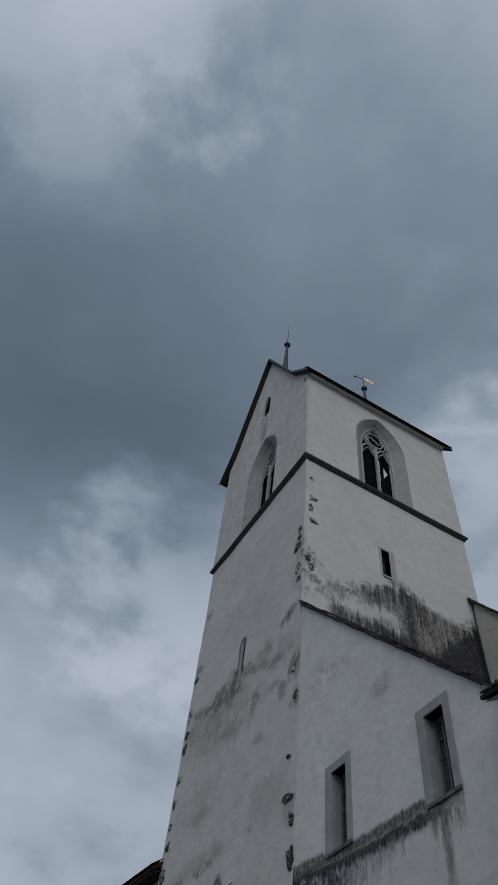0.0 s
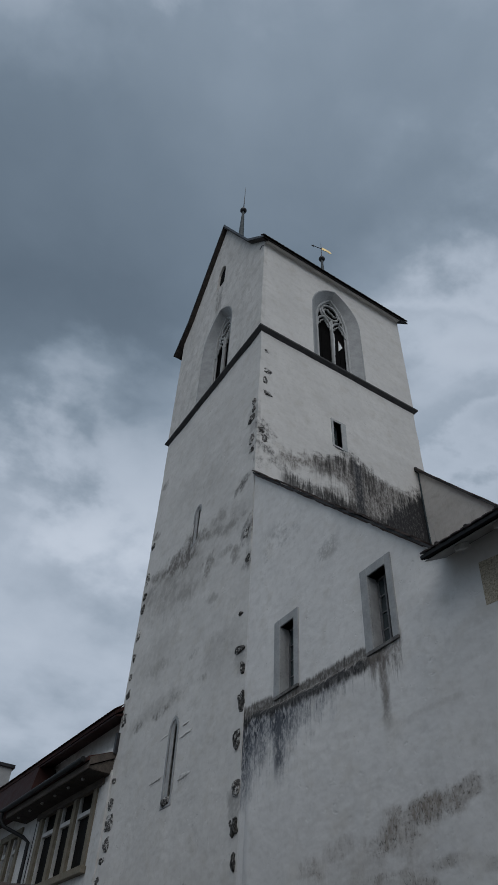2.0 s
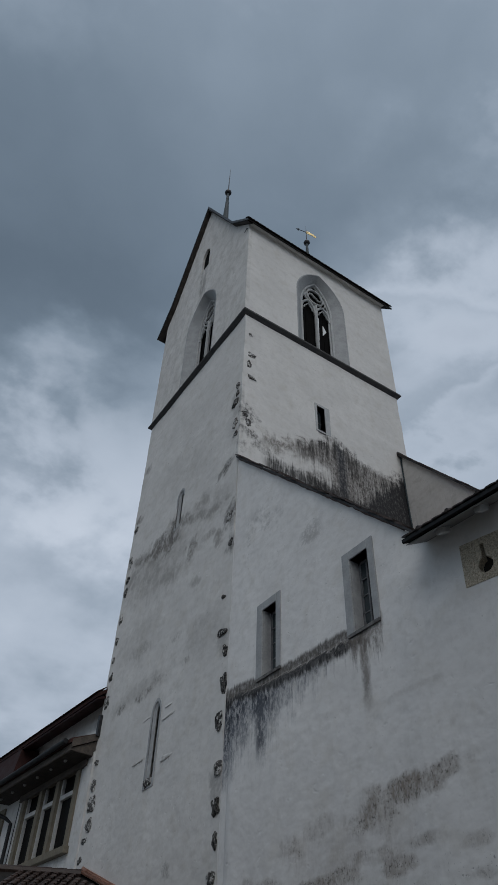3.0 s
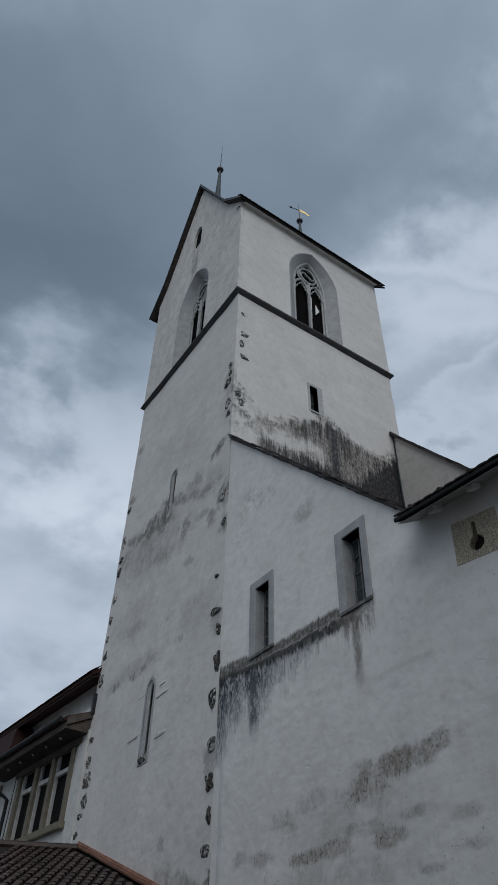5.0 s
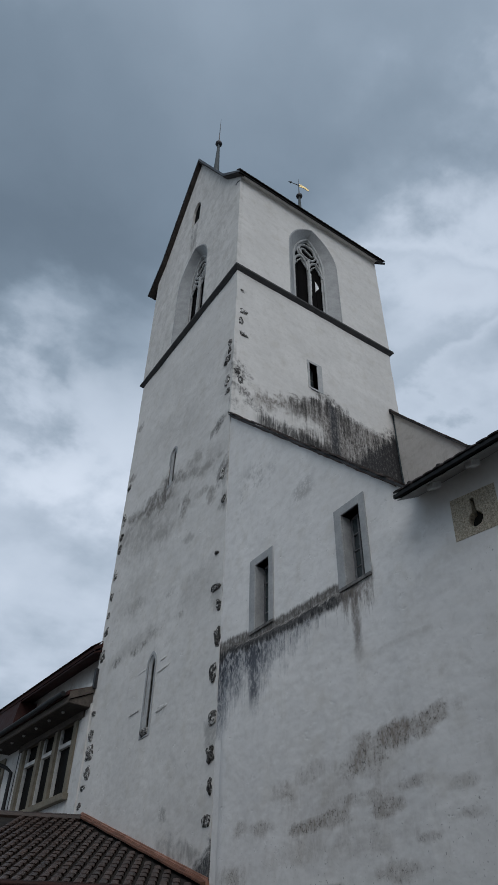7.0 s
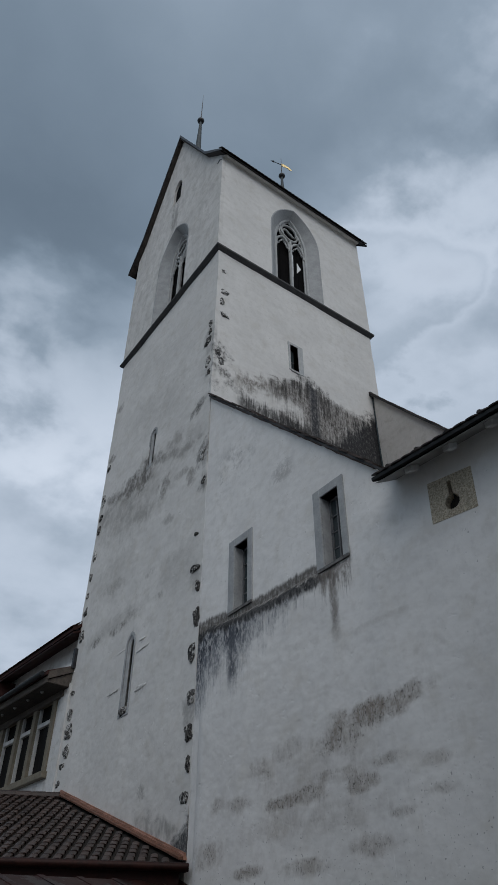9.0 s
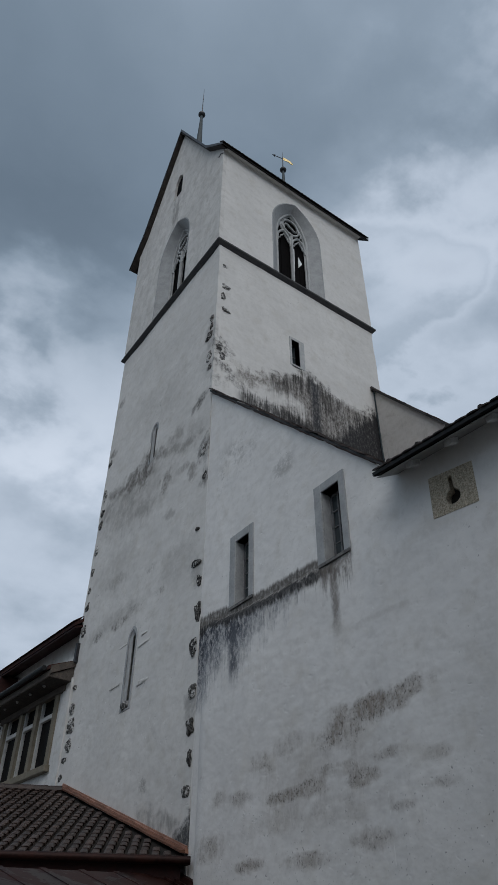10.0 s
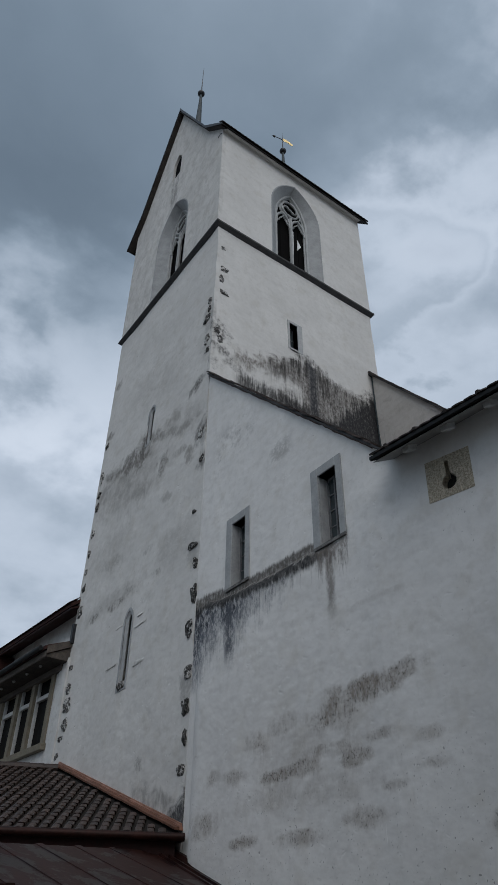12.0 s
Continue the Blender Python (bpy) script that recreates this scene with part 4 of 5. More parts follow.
# ---- nave gable behind the annex ----
nave = thing("church_nave", (9.5, -4, 0), "nave of the church with grey rendered gable wall", "church nave")
part("wall", prism([(-9.2, 0), (-0.05, 0), (-0.05, 18.30), (-9.2, 6.5)], "x", 6.72, 7.3), GREY_RENDER, nave, "grey rendered gable wall")
part("coping", prism([(0.0, 18.43), (-9.4, 6.37), (-9.4, 6.30), (0.0, 18.34)], "x", 6.60, 7.4), COURSE, nave, "dark coping along the gable slope")
ct = plate(0.82, 0.36, 0.028)
cs = Vector((0, -9.4, -12.06)).normalized()
rng = random.Random(31)
for k in range(46):
    at = Vector((7.0, 0.0, 18.44)) + cs * (0.40 + k * 0.315)
    lay(ct, VERGE_TILE, nave, "coping_tile", slope_pose(at, (1, 0, 0), -cs) @ pose(rng.uniform(-0.03, 0.03), 0, 0.006, rng.uniform(-3, 0), rng.uniform(-1, 1), rng.uniform(-2, 2)))
part("coping_end", box(6.59, 7.41, -0.07, 0.0, 18.27, 18.45), COURSE, nave)
part("flashing", tube([(6.69, -0.06, 18.2), (6.69, -0.06, 15.6), (6.69, -0.10, 14.4)], 0.025, 6), LEAD, nave)


# ---- annex with the two windows ----
annex = thing("church_annex", (3.3, -3, 0), "white rendered church annex with sloping verge and two windows", "church annex")
WEST = 0.008
outline = [(-5.42, 0.0), (-0.01, 0.0), (-0.01, 14.70), (-5.42, 9.07)]
bm = prism(outline, "x", WEST, 0.75)
wall = part("wall", bm, ANNEX_WHITE, annex, "white lime render with damp patches and drips")
WINDOWS = [(-1.88, -1.38, 7.72, 9.20), (-4.75, -4.25, 7.47, 8.92)]
cut(wall, [box(-0.3, 1.2, y0, y1, z0, z1) for y0, y1, z0, z1 in WINDOWS])
# roof slab behind the verge and its tile edge
slope = Vector((0, -1, -1.038)).normalized()
part("annex_roof", loft([[(0.2, 0.0, 14.62), (6.7, 0.0, 14.62), (6.7, 0.0, 14.45), (0.2, 0.0, 14.45)],
                         [(0.2, -6.6, 7.84), (6.7, -6.6, 7.84), (6.7, -6.6, 7.67), (0.2, -6.6, 7.67)]]), OLD_RED_TILE, annex, "old red tiled lean-to roof")
verge = part("verge", loft([[(-0.07, 0.0, 14.75), (0.3, 0.0, 14.75), (0.3, 0.0, 14.69), (-0.07, 0.0, 14.69)],
                            [(-0.07, -6.1, 8.42), (0.3, -6.1, 8.42), (0.3, -6.1, 8.36), (-0.07, -6.1, 8.36)]]), COURSE, annex, "dark tiled verge strip on the wall")
vtile = plate(0.30, 0.34, 0.03)
n = 29
rng = random.Random(8)
for k in range(n):
    at = Vector((0.05, 0, 14.76)) + slope * (0.32 + k * 0.287)
    lay(vtile, VERGE_TILE, verge, "tile", slope_pose(at, (1, 0, 0), -slope) @ pose(rng.uniform(-0.035, 0.03), 0, 0.012 + rng.uniform(-0.012, 0.016), rng.uniform(-5, 2), rng.uniform(-4, 4), rng.uniform(-5, 5)))
loops = []
for k in range(70):
    p = Vector((WEST, -0.01, 14.70)) + slope * (0.05 + k * 0.118)
    drop = 0.045 + 0.035 * noise.noise(Vector((k * 0.9, 2.0, 0))) + 0.025 * noise.noise(Vector((k * 0.23, 7.0, 0)))
    face = 0.045 + 0.02 * noise.noise(Vector((k * 0.7, 0, 5.0)))
    loops.append([p + Vector((0.05, 0, 0.02)), p + Vector((-face, 0, 0.02)), p + Vector((-face * 0.8, 0, -drop * 0.6)), p + Vector((0.01, 0, -drop - 0.02))])
part("bedding_mortar", loft(loops), VERGE_MORTAR, verge, "crumbling reddish bedding mortar", 50)


def thick(y):
    """How far the lower wall stands forward."""
    return 0.13 if y > -2.0 else 0.13 + (y + 2.0) * 0.0425


# thicker lower wall with a weathered shoulder
bm = bmesh.new()
ys = [-0.33, -0.36, -0.45] + [-0.6 - 0.22 * k for k in range(21)] + [-5.15]
loops = []
for y in ys:
    d = thick(y)
    shoulder = 7.39 + 0.24 * math.exp((y + 0.5) / 0.9) - 0.10 * max(0.0, (-3.9 - y)) * 1.2 + 0.06 * noise.noise(Vector((y * 2.6, 0, 3)))
    if y > -0.6:
        shoulder -= (0.6 + y) * 0.9 - 0.0
        d *= 0.35 + 0.65 * min(1.0, (-0.33 - y) / 0.2 + 0.25)
    z_list = [0.0] + [0.4 * k for k in range(1, 18)] + [shoulder - 0.24, shoulder - 0.12, shoulder - 0.03, shoulder + 0.10]
    col = []
    for i, z in enumerate(z_list):
        face = WEST - d * (1.0 if i < len(z_list) - 3 else (1.14, 0.80, 0.0)[i - len(z_list) + 3]) - 0.002
        face += 0.012 * noise.noise(Vector((0, y * 1.4, z * 1.4)))
        if i == len(z_list) - 1:
            face = WEST + 0.02
        col.append((face, y, min(z, shoulder + 0.10)))
    loops.append([(WEST + 0.03, y, 0.0)] + col + [(WEST + 0.03, y, shoulder + 0.09)])
part("lower_wall", loft(loops), ANNEX_WHITE, annex, "thicker lower wall with a blackened weathered shoulder", 60)


def annex_window(y0, y1, z0, z1, dy, low):
    """Grey stone surround flush in the wall, a deep reveal, and a leaded casement set back in it."""
    bm = box(WEST - 0.03, WEST + 0.34, y1, y1 + dy, z0 - low, z1 + 0.19)
    box(WEST - 0.03, WEST + 0.34, y0 - dy * 0.78, y0, z0 - low, z1 + 0.19, bm)
    box(WEST - 0.03, WEST + 0.34, y0, y1, z1, z1 + 0.19, bm)
    bmesh.ops.bevel(bm, geom=bm.edges[:], offset=0.008, segments=1, affect="EDGES")
    win = part("window", bm, FRAME_GREY, annex, "narrow window in a pale grey stone surround")
    part("sill", prism([(WEST - 0.035, z0 - low - 0.05), (WEST - 0.035, z0 - low + 0.01), (WEST + 0.40, z0 + 0.03), (WEST + 0.40, z0 - low - 0.06)], "y", y0 - dy * 0.7, y1 + dy * 0.9), DARK_SILL, win, "dark lichen-stained stone sill")
    part("reveal", box(WEST + 0.002, WEST + 0.36, y1 - 0.012, y1 + 0.02, z0, z1), FRAME_GREY, win, "grey painted reveal")
    x = WEST + 0.20
    bm = box(x, x + 0.06, y0, y0 + 0.05, z0, z1)
    box(x, x + 0.06, y1 - 0.06, y1 - 0.012, z0, z1, bm)
    box(x, x + 0.06, y0, y1, z1 - 0.05, z1, bm)
    box(x, x + 0.06, y0, y1, z0, z0 + 0.05, bm)
    part("casement", bm, DULL_BAR, win, "grey casement frame")
    mid = (y0 + y1) / 2 + 0.02
    part("casement_bar", box(x - 0.01, x + 0.05, mid - 0.018, mid + 0.018, z0, z1), DULL_BAR, win)
    n = 4
    for k in range(n):
        a, b = z0 + 0.05 + (z1 - z0 - 0.1) * k / n, z0 + 0.05 + (z1 - z0 - 0.1) * (k + 1) / n
        if k:
            part("glazing_bar", box(x, x + 0.03, y0, y1, a - 0.010, a + 0.010), DULL_BAR, win)
        for c, d in ((y0 + 0.05, mid - 0.018), (mid + 0.018, y1 - 0.06)):
            tilt = 0.006 * ((k * 7 + (3 if c == y0 + 0.05 else 0)) % 5 - 2)
            part("pane", loft([[(x + 0.02 + tilt, c, a), (x + 0.02, d, a), (x + 0.026, d, a), (x + 0.026 + tilt, c, a)],
                               [(x + 0.02, c, b), (x + 0.02 + tilt, d, b), (x + 0.026 + tilt, d, b), (x + 0.026, c, b)]]), GLASS, win)


annex_window(*WINDOWS[0], 0.21, 0.02)
annex_window(*WINDOWS[1], 0.20, 0.03)


# ---- side wing with deep eaves and the keyhole loop ----
wing = thing("side_wing", (4, -14, 0), "white rendered wing with deep tiled eaves", "building")
turn = Matrix.Translation((WEST, -5.42, 0)) @ Matrix.Rotation(radians(5.0), 4, "Z")


def at_wing(bm):
    bmesh.ops.transform(bm, matrix=turn, verts=bm.verts)
    return bm


bm = prism([(-16, 0), (0.001, 0), (0.001, 9.06), (-0.66, 8.36), (-16, 8.30)], "x", 0, 0.6)
wing_wall = part("wall", at_wing(bm), ANNEX_WHITE, wing, "white lime render, lower part spotted")
hole = [(-1.63 + 0.13 * math.cos(k * math.tau / 16), 7.39 + 0.13 * math.sin(k * math.tau / 16)) for k in range(16)]
cut(wing_wall, [at_wing(box(-0.3, 0.30, -1.95, -1.31, 7.16, 7.84))])
soften(wing_wall.data, 40)
pts = [(-2.02, 7.11), (-1.22, 7.17), (-1.25, 7.90), (-2.05, 7.82)]
stone = part("loophole_stone", at_wing(prism(pts, "x", -0.010, 0.25)), YELLOW_STONE, wing, "yellow shell limestone block with keyhole loop")
cut(stone, [at_wing(prism(hole, "x", -0.3, 0.22)), at_wing(box(-0.3, 0.22, -1.665, -1.595, 7.42, 7.76))])
part("loop_shadow", at_wing(box(0.12, 0.14, -1.85, -1.40, 7.2, 7.78)), TIMBER_AND_SHADE, stone, "dark void behind the loop")
# roof: 32 degree slope over long overhang
rise = math.tan(radians(31))
ov, EZ, TIP = -0.62, 8.04, -0.66
part("wing_roof", at_wing(loft([[(ov, -16, EZ), (ov, TIP, EZ), (ov, TIP, EZ - 0.06), (ov, -16, EZ - 0.06)],
                                [(6.4, -16, EZ + 7.02 * rise), (6.4, TIP, EZ + 7.02 * rise), (6.4, TIP, EZ - 0.06 + 7.02 * rise), (6.4, -16, EZ - 0.06 + 7.02 * rise)]])), TIMBER_AND_SHADE, wing, "dark boarded roof underside")
part("eaves_board", at_wing(box(ov - 0.02, ov + 0.02, -16, TIP, EZ - 0.05, EZ + 0.01)), BLACK_METAL, wing, "dark eaves edge")
soffit = [(-0.57, EZ - 0.075), (0.02, EZ - 0.075 + 0.59 * rise), (0.02, EZ - 0.062 + 0.59 * rise), (-0.57, EZ - 0.062)]
part("eaves_soffit", at_wing(prism(soffit, "y", -16, TIP - 0.02)), GREY_TIMBER, wing, "dirty grey painted soffit under the eaves")
rng = random.Random(5)
for k in range(18):
    y = -1.24 - k * 0.74 + rng.uniform(-0.02, 0.02)
    tilt = rng.uniform(-0.012, 0.012)
    bm = loft([[(x, y - 0.065, z + tilt), (x, y + 0.065, z - tilt), (x, y + 0.060, z - 0.11), (x, y - 0.060, z - 0.11)] for x, z in ((-0.45, 8.045), (-0.20, 8.19))])
    bmesh.ops.bevel(bm, geom=bm.edges[:], offset=0.010, segments=1, affect="EDGES")
    part("rafter_end", at_wing(bm), DULLED_WHITE, wing, "pale grey rafter end")
wt = plate(0.19, 0.40, 0.02)
cover = tube([(0, 0.0, 0.01), (0, 0.40, 0.01)], [0.045, 0.04], 8)
cover_mesh = bpy.data.meshes.new("cover_tile")
cover.to_mesh(cover_mesh)
cover.free()
upw = Vector((1, 0, rise)).normalized()
rng = random.Random(2)
for k in range(60):
    at = Vector((ov - 0.05, TIP - 0.1 - k * 0.2, EZ + 0.02))
    lay(wt, ROOF_TILE, wing, "tile", turn @ slope_pose(at, (0, -1, 0), upw) @ pose(0, 0, 0, rng.uniform(-3, 1), 0, rng.uniform(-2, 2)))
for k in range(26):
    at = Vector((ov - 0.02, TIP - 0.35 - k * 0.57, EZ + 0.035))
    lay(cover_mesh, ROOF_TILE, wing, "cover_tile", turn @ slope_pose(at, (0, -1, 0), upw) @ pose(0, 0, 0, rng.uniform(-2, 2), 0, rng.uniform(-3, 3)))


# Unseen wall behind the camera, added to block sky light low on the right
part("end_wall", box(-8.4, 1.4, -15.4, -14.8, 0, 12.0), ANNEX_WHITE, wing, "unseen plain wall added to shade the lower right wall")


# ---- house beyond the tower ----
house = thing("house", (3, 14, 0), "white rendered house with red tiled roof and three-light window", "house")
hturn = Matrix.Translation((0.0, 7.0, 0)) @ Matrix.Rotation(radians(3.6), 4, "Z")


def at_house(bm):
    bmesh.ops.transform(bm, matrix=hturn, verts=bm.verts)
    return bm


house_wall = part("wall", at_house(box(0.0, 0.5, 0.0, 12.0, 0, 9.3)), HOUSE_WHITE, house, "white rendered wall")
part("upper_wall", at_house(box(0.35, 0.8, 0.0, 12.0, 9.2, 10.5)), HOUSE_WHITE, house, "white rendered upper wall set back")
HW = (0.78, 4.80, 6.32, 8.55)
cut(house_wall, [at_house(box(-0.3, 0.42, HW[0], HW[1], HW[2], HW[3])), at_house(box(-0.3, 0.42, 6.3, 8.2, 6.3, 8.4))])


def house_window(y0, y1, z0, z1, lights):
    """Ochre stone frame with mullions; white casements with a transom set back."""
    bm = box(-0.06, 0.20, y0 - 0.02, y0 + 0.20, z0, z1)
    box(-0.06, 0.20, y1 - 0.20, y1 + 0.02, z0, z1, bm)
    box(-0.06, 0.20, y0 + 0.20, y1 - 0.20, z1 - 0.2, z1, bm)
    win = part("window", at_house(bm), OLIVE_STONE, house, "three-light window with ochre stone frame")
    part("sill", at_house(box(-0.16, 0.2, y0 - 0.10, y1 + 0.10, z0 - 0.16, z0 + 0.02, bevel=0.015)), OLIVE_STONE, win, "ochre stone sill")
    step = (y1 - y0 - 0.4) / lights
    for k in range(lights):
        a, b = y0 + 0.2 + step * k, y0 + 0.2 + step * (k + 1)
        if k:
            part("mullion", at_house(box(-0.06, 0.20, a - 0.11, a + 0.11, z0 + 0.02, z1 - 0.2)), OLIVE_STONE, win)
            a += 0.11
        if k < lights - 1:
            b -= 0.11
        bm = box(0.04, 0.16, a, a + 0.08, z0, z1 - 0.2)
        box(0.04, 0.16, b - 0.08, b, z0, z1 - 0.2, bm)
        box(0.03, 0.16, a + 0.08, b - 0.08, z0 + 1.42, z0 + 1.54, bm)
        box(0.05, 0.16, a + 0.08, b - 0.08, z0 + 0.02, z0 + 0.10, bm)
        part("casement", at_house(bm), DULLED_WHITE, win, "white painted casement with transom")
        part("pane", at_house(box(0.125, 0.135, a + 0.06, b - 0.06, z0 + 0.08, z0 + 1.44)), DIM_GLASS, win)
        part("pane", at_house(box(0.125, 0.135, a + 0.06, b - 0.06, z0 + 1.52, z1 - 0.2)), DIM_GLASS, win)


house_window(*HW, 3)
house_window(6.3, 8.2, 6.3, 8.4, 2)
part("corner_pilaster", at_house(box(-0.05, 0.0, 0.02, 0.52, 3, 8.6)), HOUSE_WHITE, house)

part("lintel_board", at_house(box(-0.10, 0.0, 0.35, 5.0, 8.30, 8.56)), TIMBER, house, "dark weathered board above the window")
# small roof over the window bay
HO, HZ = -0.80, 8.67
bay = part("bay_roof", at_house(loft([[(HO, 0.06, HZ + 0.14), (HO, 11.5, HZ + 0.14), (HO, 11.5, HZ + 0.02), (HO, 0.06, HZ + 0.02)],
                                      [(0.38, 0.06, HZ + 0.62), (0.38, 11.5, HZ + 0.62), (0.38, 11.5, HZ + 0.50), (0.38, 0.06, HZ + 0.50)]])), OLD_RED_TILE, house, "low tiled roof over the window bay")
part("fascia", at_house(box(HO + 0.06, HO + 0.10, 0.10, 6.2, HZ - 0.17, HZ + 0.02)), TIMBER, bay)
part("soffit", at_house(box(HO + 0.10, 0.0, 0.10, 6.2, HZ - 0.19, HZ - 0.16)), SOFFIT, bay, "dark boarded soffit")
end = [(HO + 0.05, HZ - 0.10), (0.0, HZ + 0.26), (0.36, HZ + 0.48), (0.36, HZ + 0.60), (HO + 0.05, HZ + 0.12)]
part("end_board", at_house(prism(end, "y", 0.02, 0.07)), TIMBER, bay, "weathered grey-brown end board")
end_low = [(HO + 0.10, HZ - 0.17), (0.0, HZ - 0.17), (0.0, HZ + 0.24), (HO + 0.10, HZ - 0.10)]
part("end_cheek", at_house(prism(end_low, "y", 0.08, 0.11)), TIMBER, bay, "weathered end cheek")
gutter = tube([(HO - 0.08, 0.22, HZ + 0.08), (HO - 0.08, 6.3, HZ + 0.04)], 0.075, 10)
part("gutter", at_house(gutter), BLACK_METAL, bay, "dark metal gutter", 50)
for k in range(6):
    y = 0.9 + k * 0.95
    part("soffit_bracket", at_house(ball((HO + 0.30, y, HZ - 0.20), 0.05)), GREY_TIMBER, bay, "pale bracket end")
pipe = [(HO - 0.08, 6.25, HZ + 0.02), (HO - 0.08, 6.22, HZ - 0.25), (HO + 0.05, 6.15, HZ - 0.42), (-0.22, 5.55, HZ - 0.75), (-0.14, 5.20, HZ - 0.95), (-0.12, 5.20, 3.0)]
part("downpipe", at_house(tube(pipe, 0.058, 10)), BLACK_METAL, house, "dark metal downpipe", 50)
part("cable", at_house(tube([(-0.06, 5.02, 8.3), (-0.06, 5.02, 3.0)], 0.014, 6)), DARK_METAL, house)
part("corner_flashing", at_house(box(-0.10, 0.02, -0.04, 0.06, HZ + 0.35, HZ + 0.95)), DARK_METAL, house)
# main roof with a broad dark soffit
main = part("main_roof", at_house(loft([[(-0.28, -0.02, 10.24), (-0.28, 26, 10.24), (-0.28, 26, 10.12), (-0.28, -0.02, 10.12)],
                                        [(4.5, -0.02, 13.8), (4.5, 26, 13.8), (4.5, 26, 13.68), (4.5, -0.02, 13.68)]])), OLD_RED_TILE, house, "old red tiled main roof")
part("main_soffit", at_house(prism([(-0.26, 10.10), (-0.26, 10.05), (0.36, 10.30), (0.36, 10.40)], "y", -0.02, 26)), RED_TIMBER, main, "dark red-brown boarded soffit")
part("low_slope", at_house(loft([[(-0.55, 5.1, HZ + 0.20), (-0.55, 12, HZ + 0.20), (0.38, 12, HZ + 0.20), (0.38, 5.1, HZ + 0.20)],
                                 [(-0.26, 5.5, 10.12), (-0.26, 12, 10.12), (0.38, 12, 10.12), (0.38, 5.5, 10.12)]])), RED_TIMBER, main, "tiled slope above the gutter")
et = plate(0.18, 0.40, 0.02)
upm = Vector((4.78, 0, 3.58)).normalized()
rng = random.Random(6)
for k in range(110):
    at = Vector((-0.34, 0.05 + k * 0.183, 10.24))
    lay(et, OLD_RED_TILE, main, "tile", hturn @ slope_pose(at, (0, -1, 0), upm) @ pose(0, 0, 0, rng.uniform(-3, 1), 0, rng.uniform(-2, 2)))

chimney = thing("chimney", (0.6, 23.4, 9.5), "grey rendered chimney with dark flat cap on the roof", "chimney")
part("stack", box(0.18, 0.98, 23.0, 23.9, 9.5, 13.30), FRAME_GREY, chimney)
part("cap", box(0.08, 1.08, 22.9, 24.0, 13.30, 13.46, bevel=0.02), DARK_METAL, chimney, "dark flat cap")


# ---- tiled porch roof against the tower ----
porch = thing("porch", (-1.5, 3.5, 0), "porch with brown pantile roof and copper flashing against the tower", "porch")
A, TP = radians(25.0), 0.362
UPH = Vector((math.sin(A), math.cos(A), 0))
ACROSS = Vector((math.cos(A), -math.sin(A), 0))
UPS = (UPH + Vector((0, 0, TP))).normalized()
OUTN = ACROSS.cross(UPS).normalized()
# the courses run slightly askew, since the porch is not square to the tower
SKEW = radians(31.0)
TILE_UP = Vector((math.sin(SKEW), math.cos(SKEW), TP * math.cos(SKEW - A))).normalized()


def roof_z(x, y):
    return 3.47 + TP * (math.sin(A) * x + math.cos(A) * (y - 0.22))


def on_roof(u, v, lift=0.0):
    """u metres along the eave from its end by the tower, v up the slope."""
    o = Vector((-0.18, -0.10, roof_z(-0.18, -0.10)))
    return o + ACROSS * u + UPS * v + OUTN * lift


def on_tiles(u, v, lift=0.0):
    return Vector((-0.18, -0.10, roof_z(-0.18, -0.10))) + ACROSS * u + TILE_UP * v + OUTN * lift


# slab: eave from the tower out to the west, ridge at the top, cut along the tower wall
ridge_v = 6.15
e0, e1 = on_roof(0.12, -0.02), on_roof(-5.2, -0.02)
r1 = on_roof(-5.2, ridge_v)
wall_top = Vector((0.0, 6.42, roof_z(0, 6.42)))
wall_low = Vector((0.0, 0.06, roof_z(0, 0.06)))
wall_low = e0 if e0.x > -0.02 else wall_low
loopA = [e0, wall_low + Vector((0.0, 0.1, 0.035)), wall_top, r1, e1]
# near-black slab colour stands in for shade in the channels between tiles
slab = part("porch_roof", loft([[p + OUTN * -0.02 for p in loopA], [p + OUTN * -0.12 for p in loopA]]), TIMBER_AND_SHADE, porch, "low roof of brown pantiles")


def pantile():
    """The broad roll of a pantile with a rounded, undercut tail; the channel beside it shows the near-black slab."""
    section = [(-0.092, -0.040), (-0.088, 0.006), (-0.070, 0.022), (-0.02, 0.030), (0.022, 0.028), (0.046, 0.014), (0.052, -0.040)]
    bm = bmesh.new()
    rows = []
    for v, drop, tail in ((0.028, -0.040, 1), (0.0, -0.008, 1), (0.03, -0.002, 0), (0.34, -0.010, 0)):
        rows.append([bm.verts.new((u, v + (0.030 * (abs(u + 0.02) / 0.075) ** 2 if tail else 0), h + drop + 0.022)) for u, h in section])
    for a, b in zip(rows, rows[1:]):
        for i in range(len(section) - 1):
            bm.faces.new((a[i], a[i + 1], b[i + 1], b[i]))
    bmesh.ops.recalc_face_normals(bm, faces=bm.faces)
    mesh = bpy.data.meshes.new("pantile")
    bm.to_mesh(mesh)
    bm.free()
    return mesh


pan = pantile()
rng = random.Random(11)
frame_m = Matrix((ACROSS, TILE_UP, OUTN)).transposed().to_4x4()
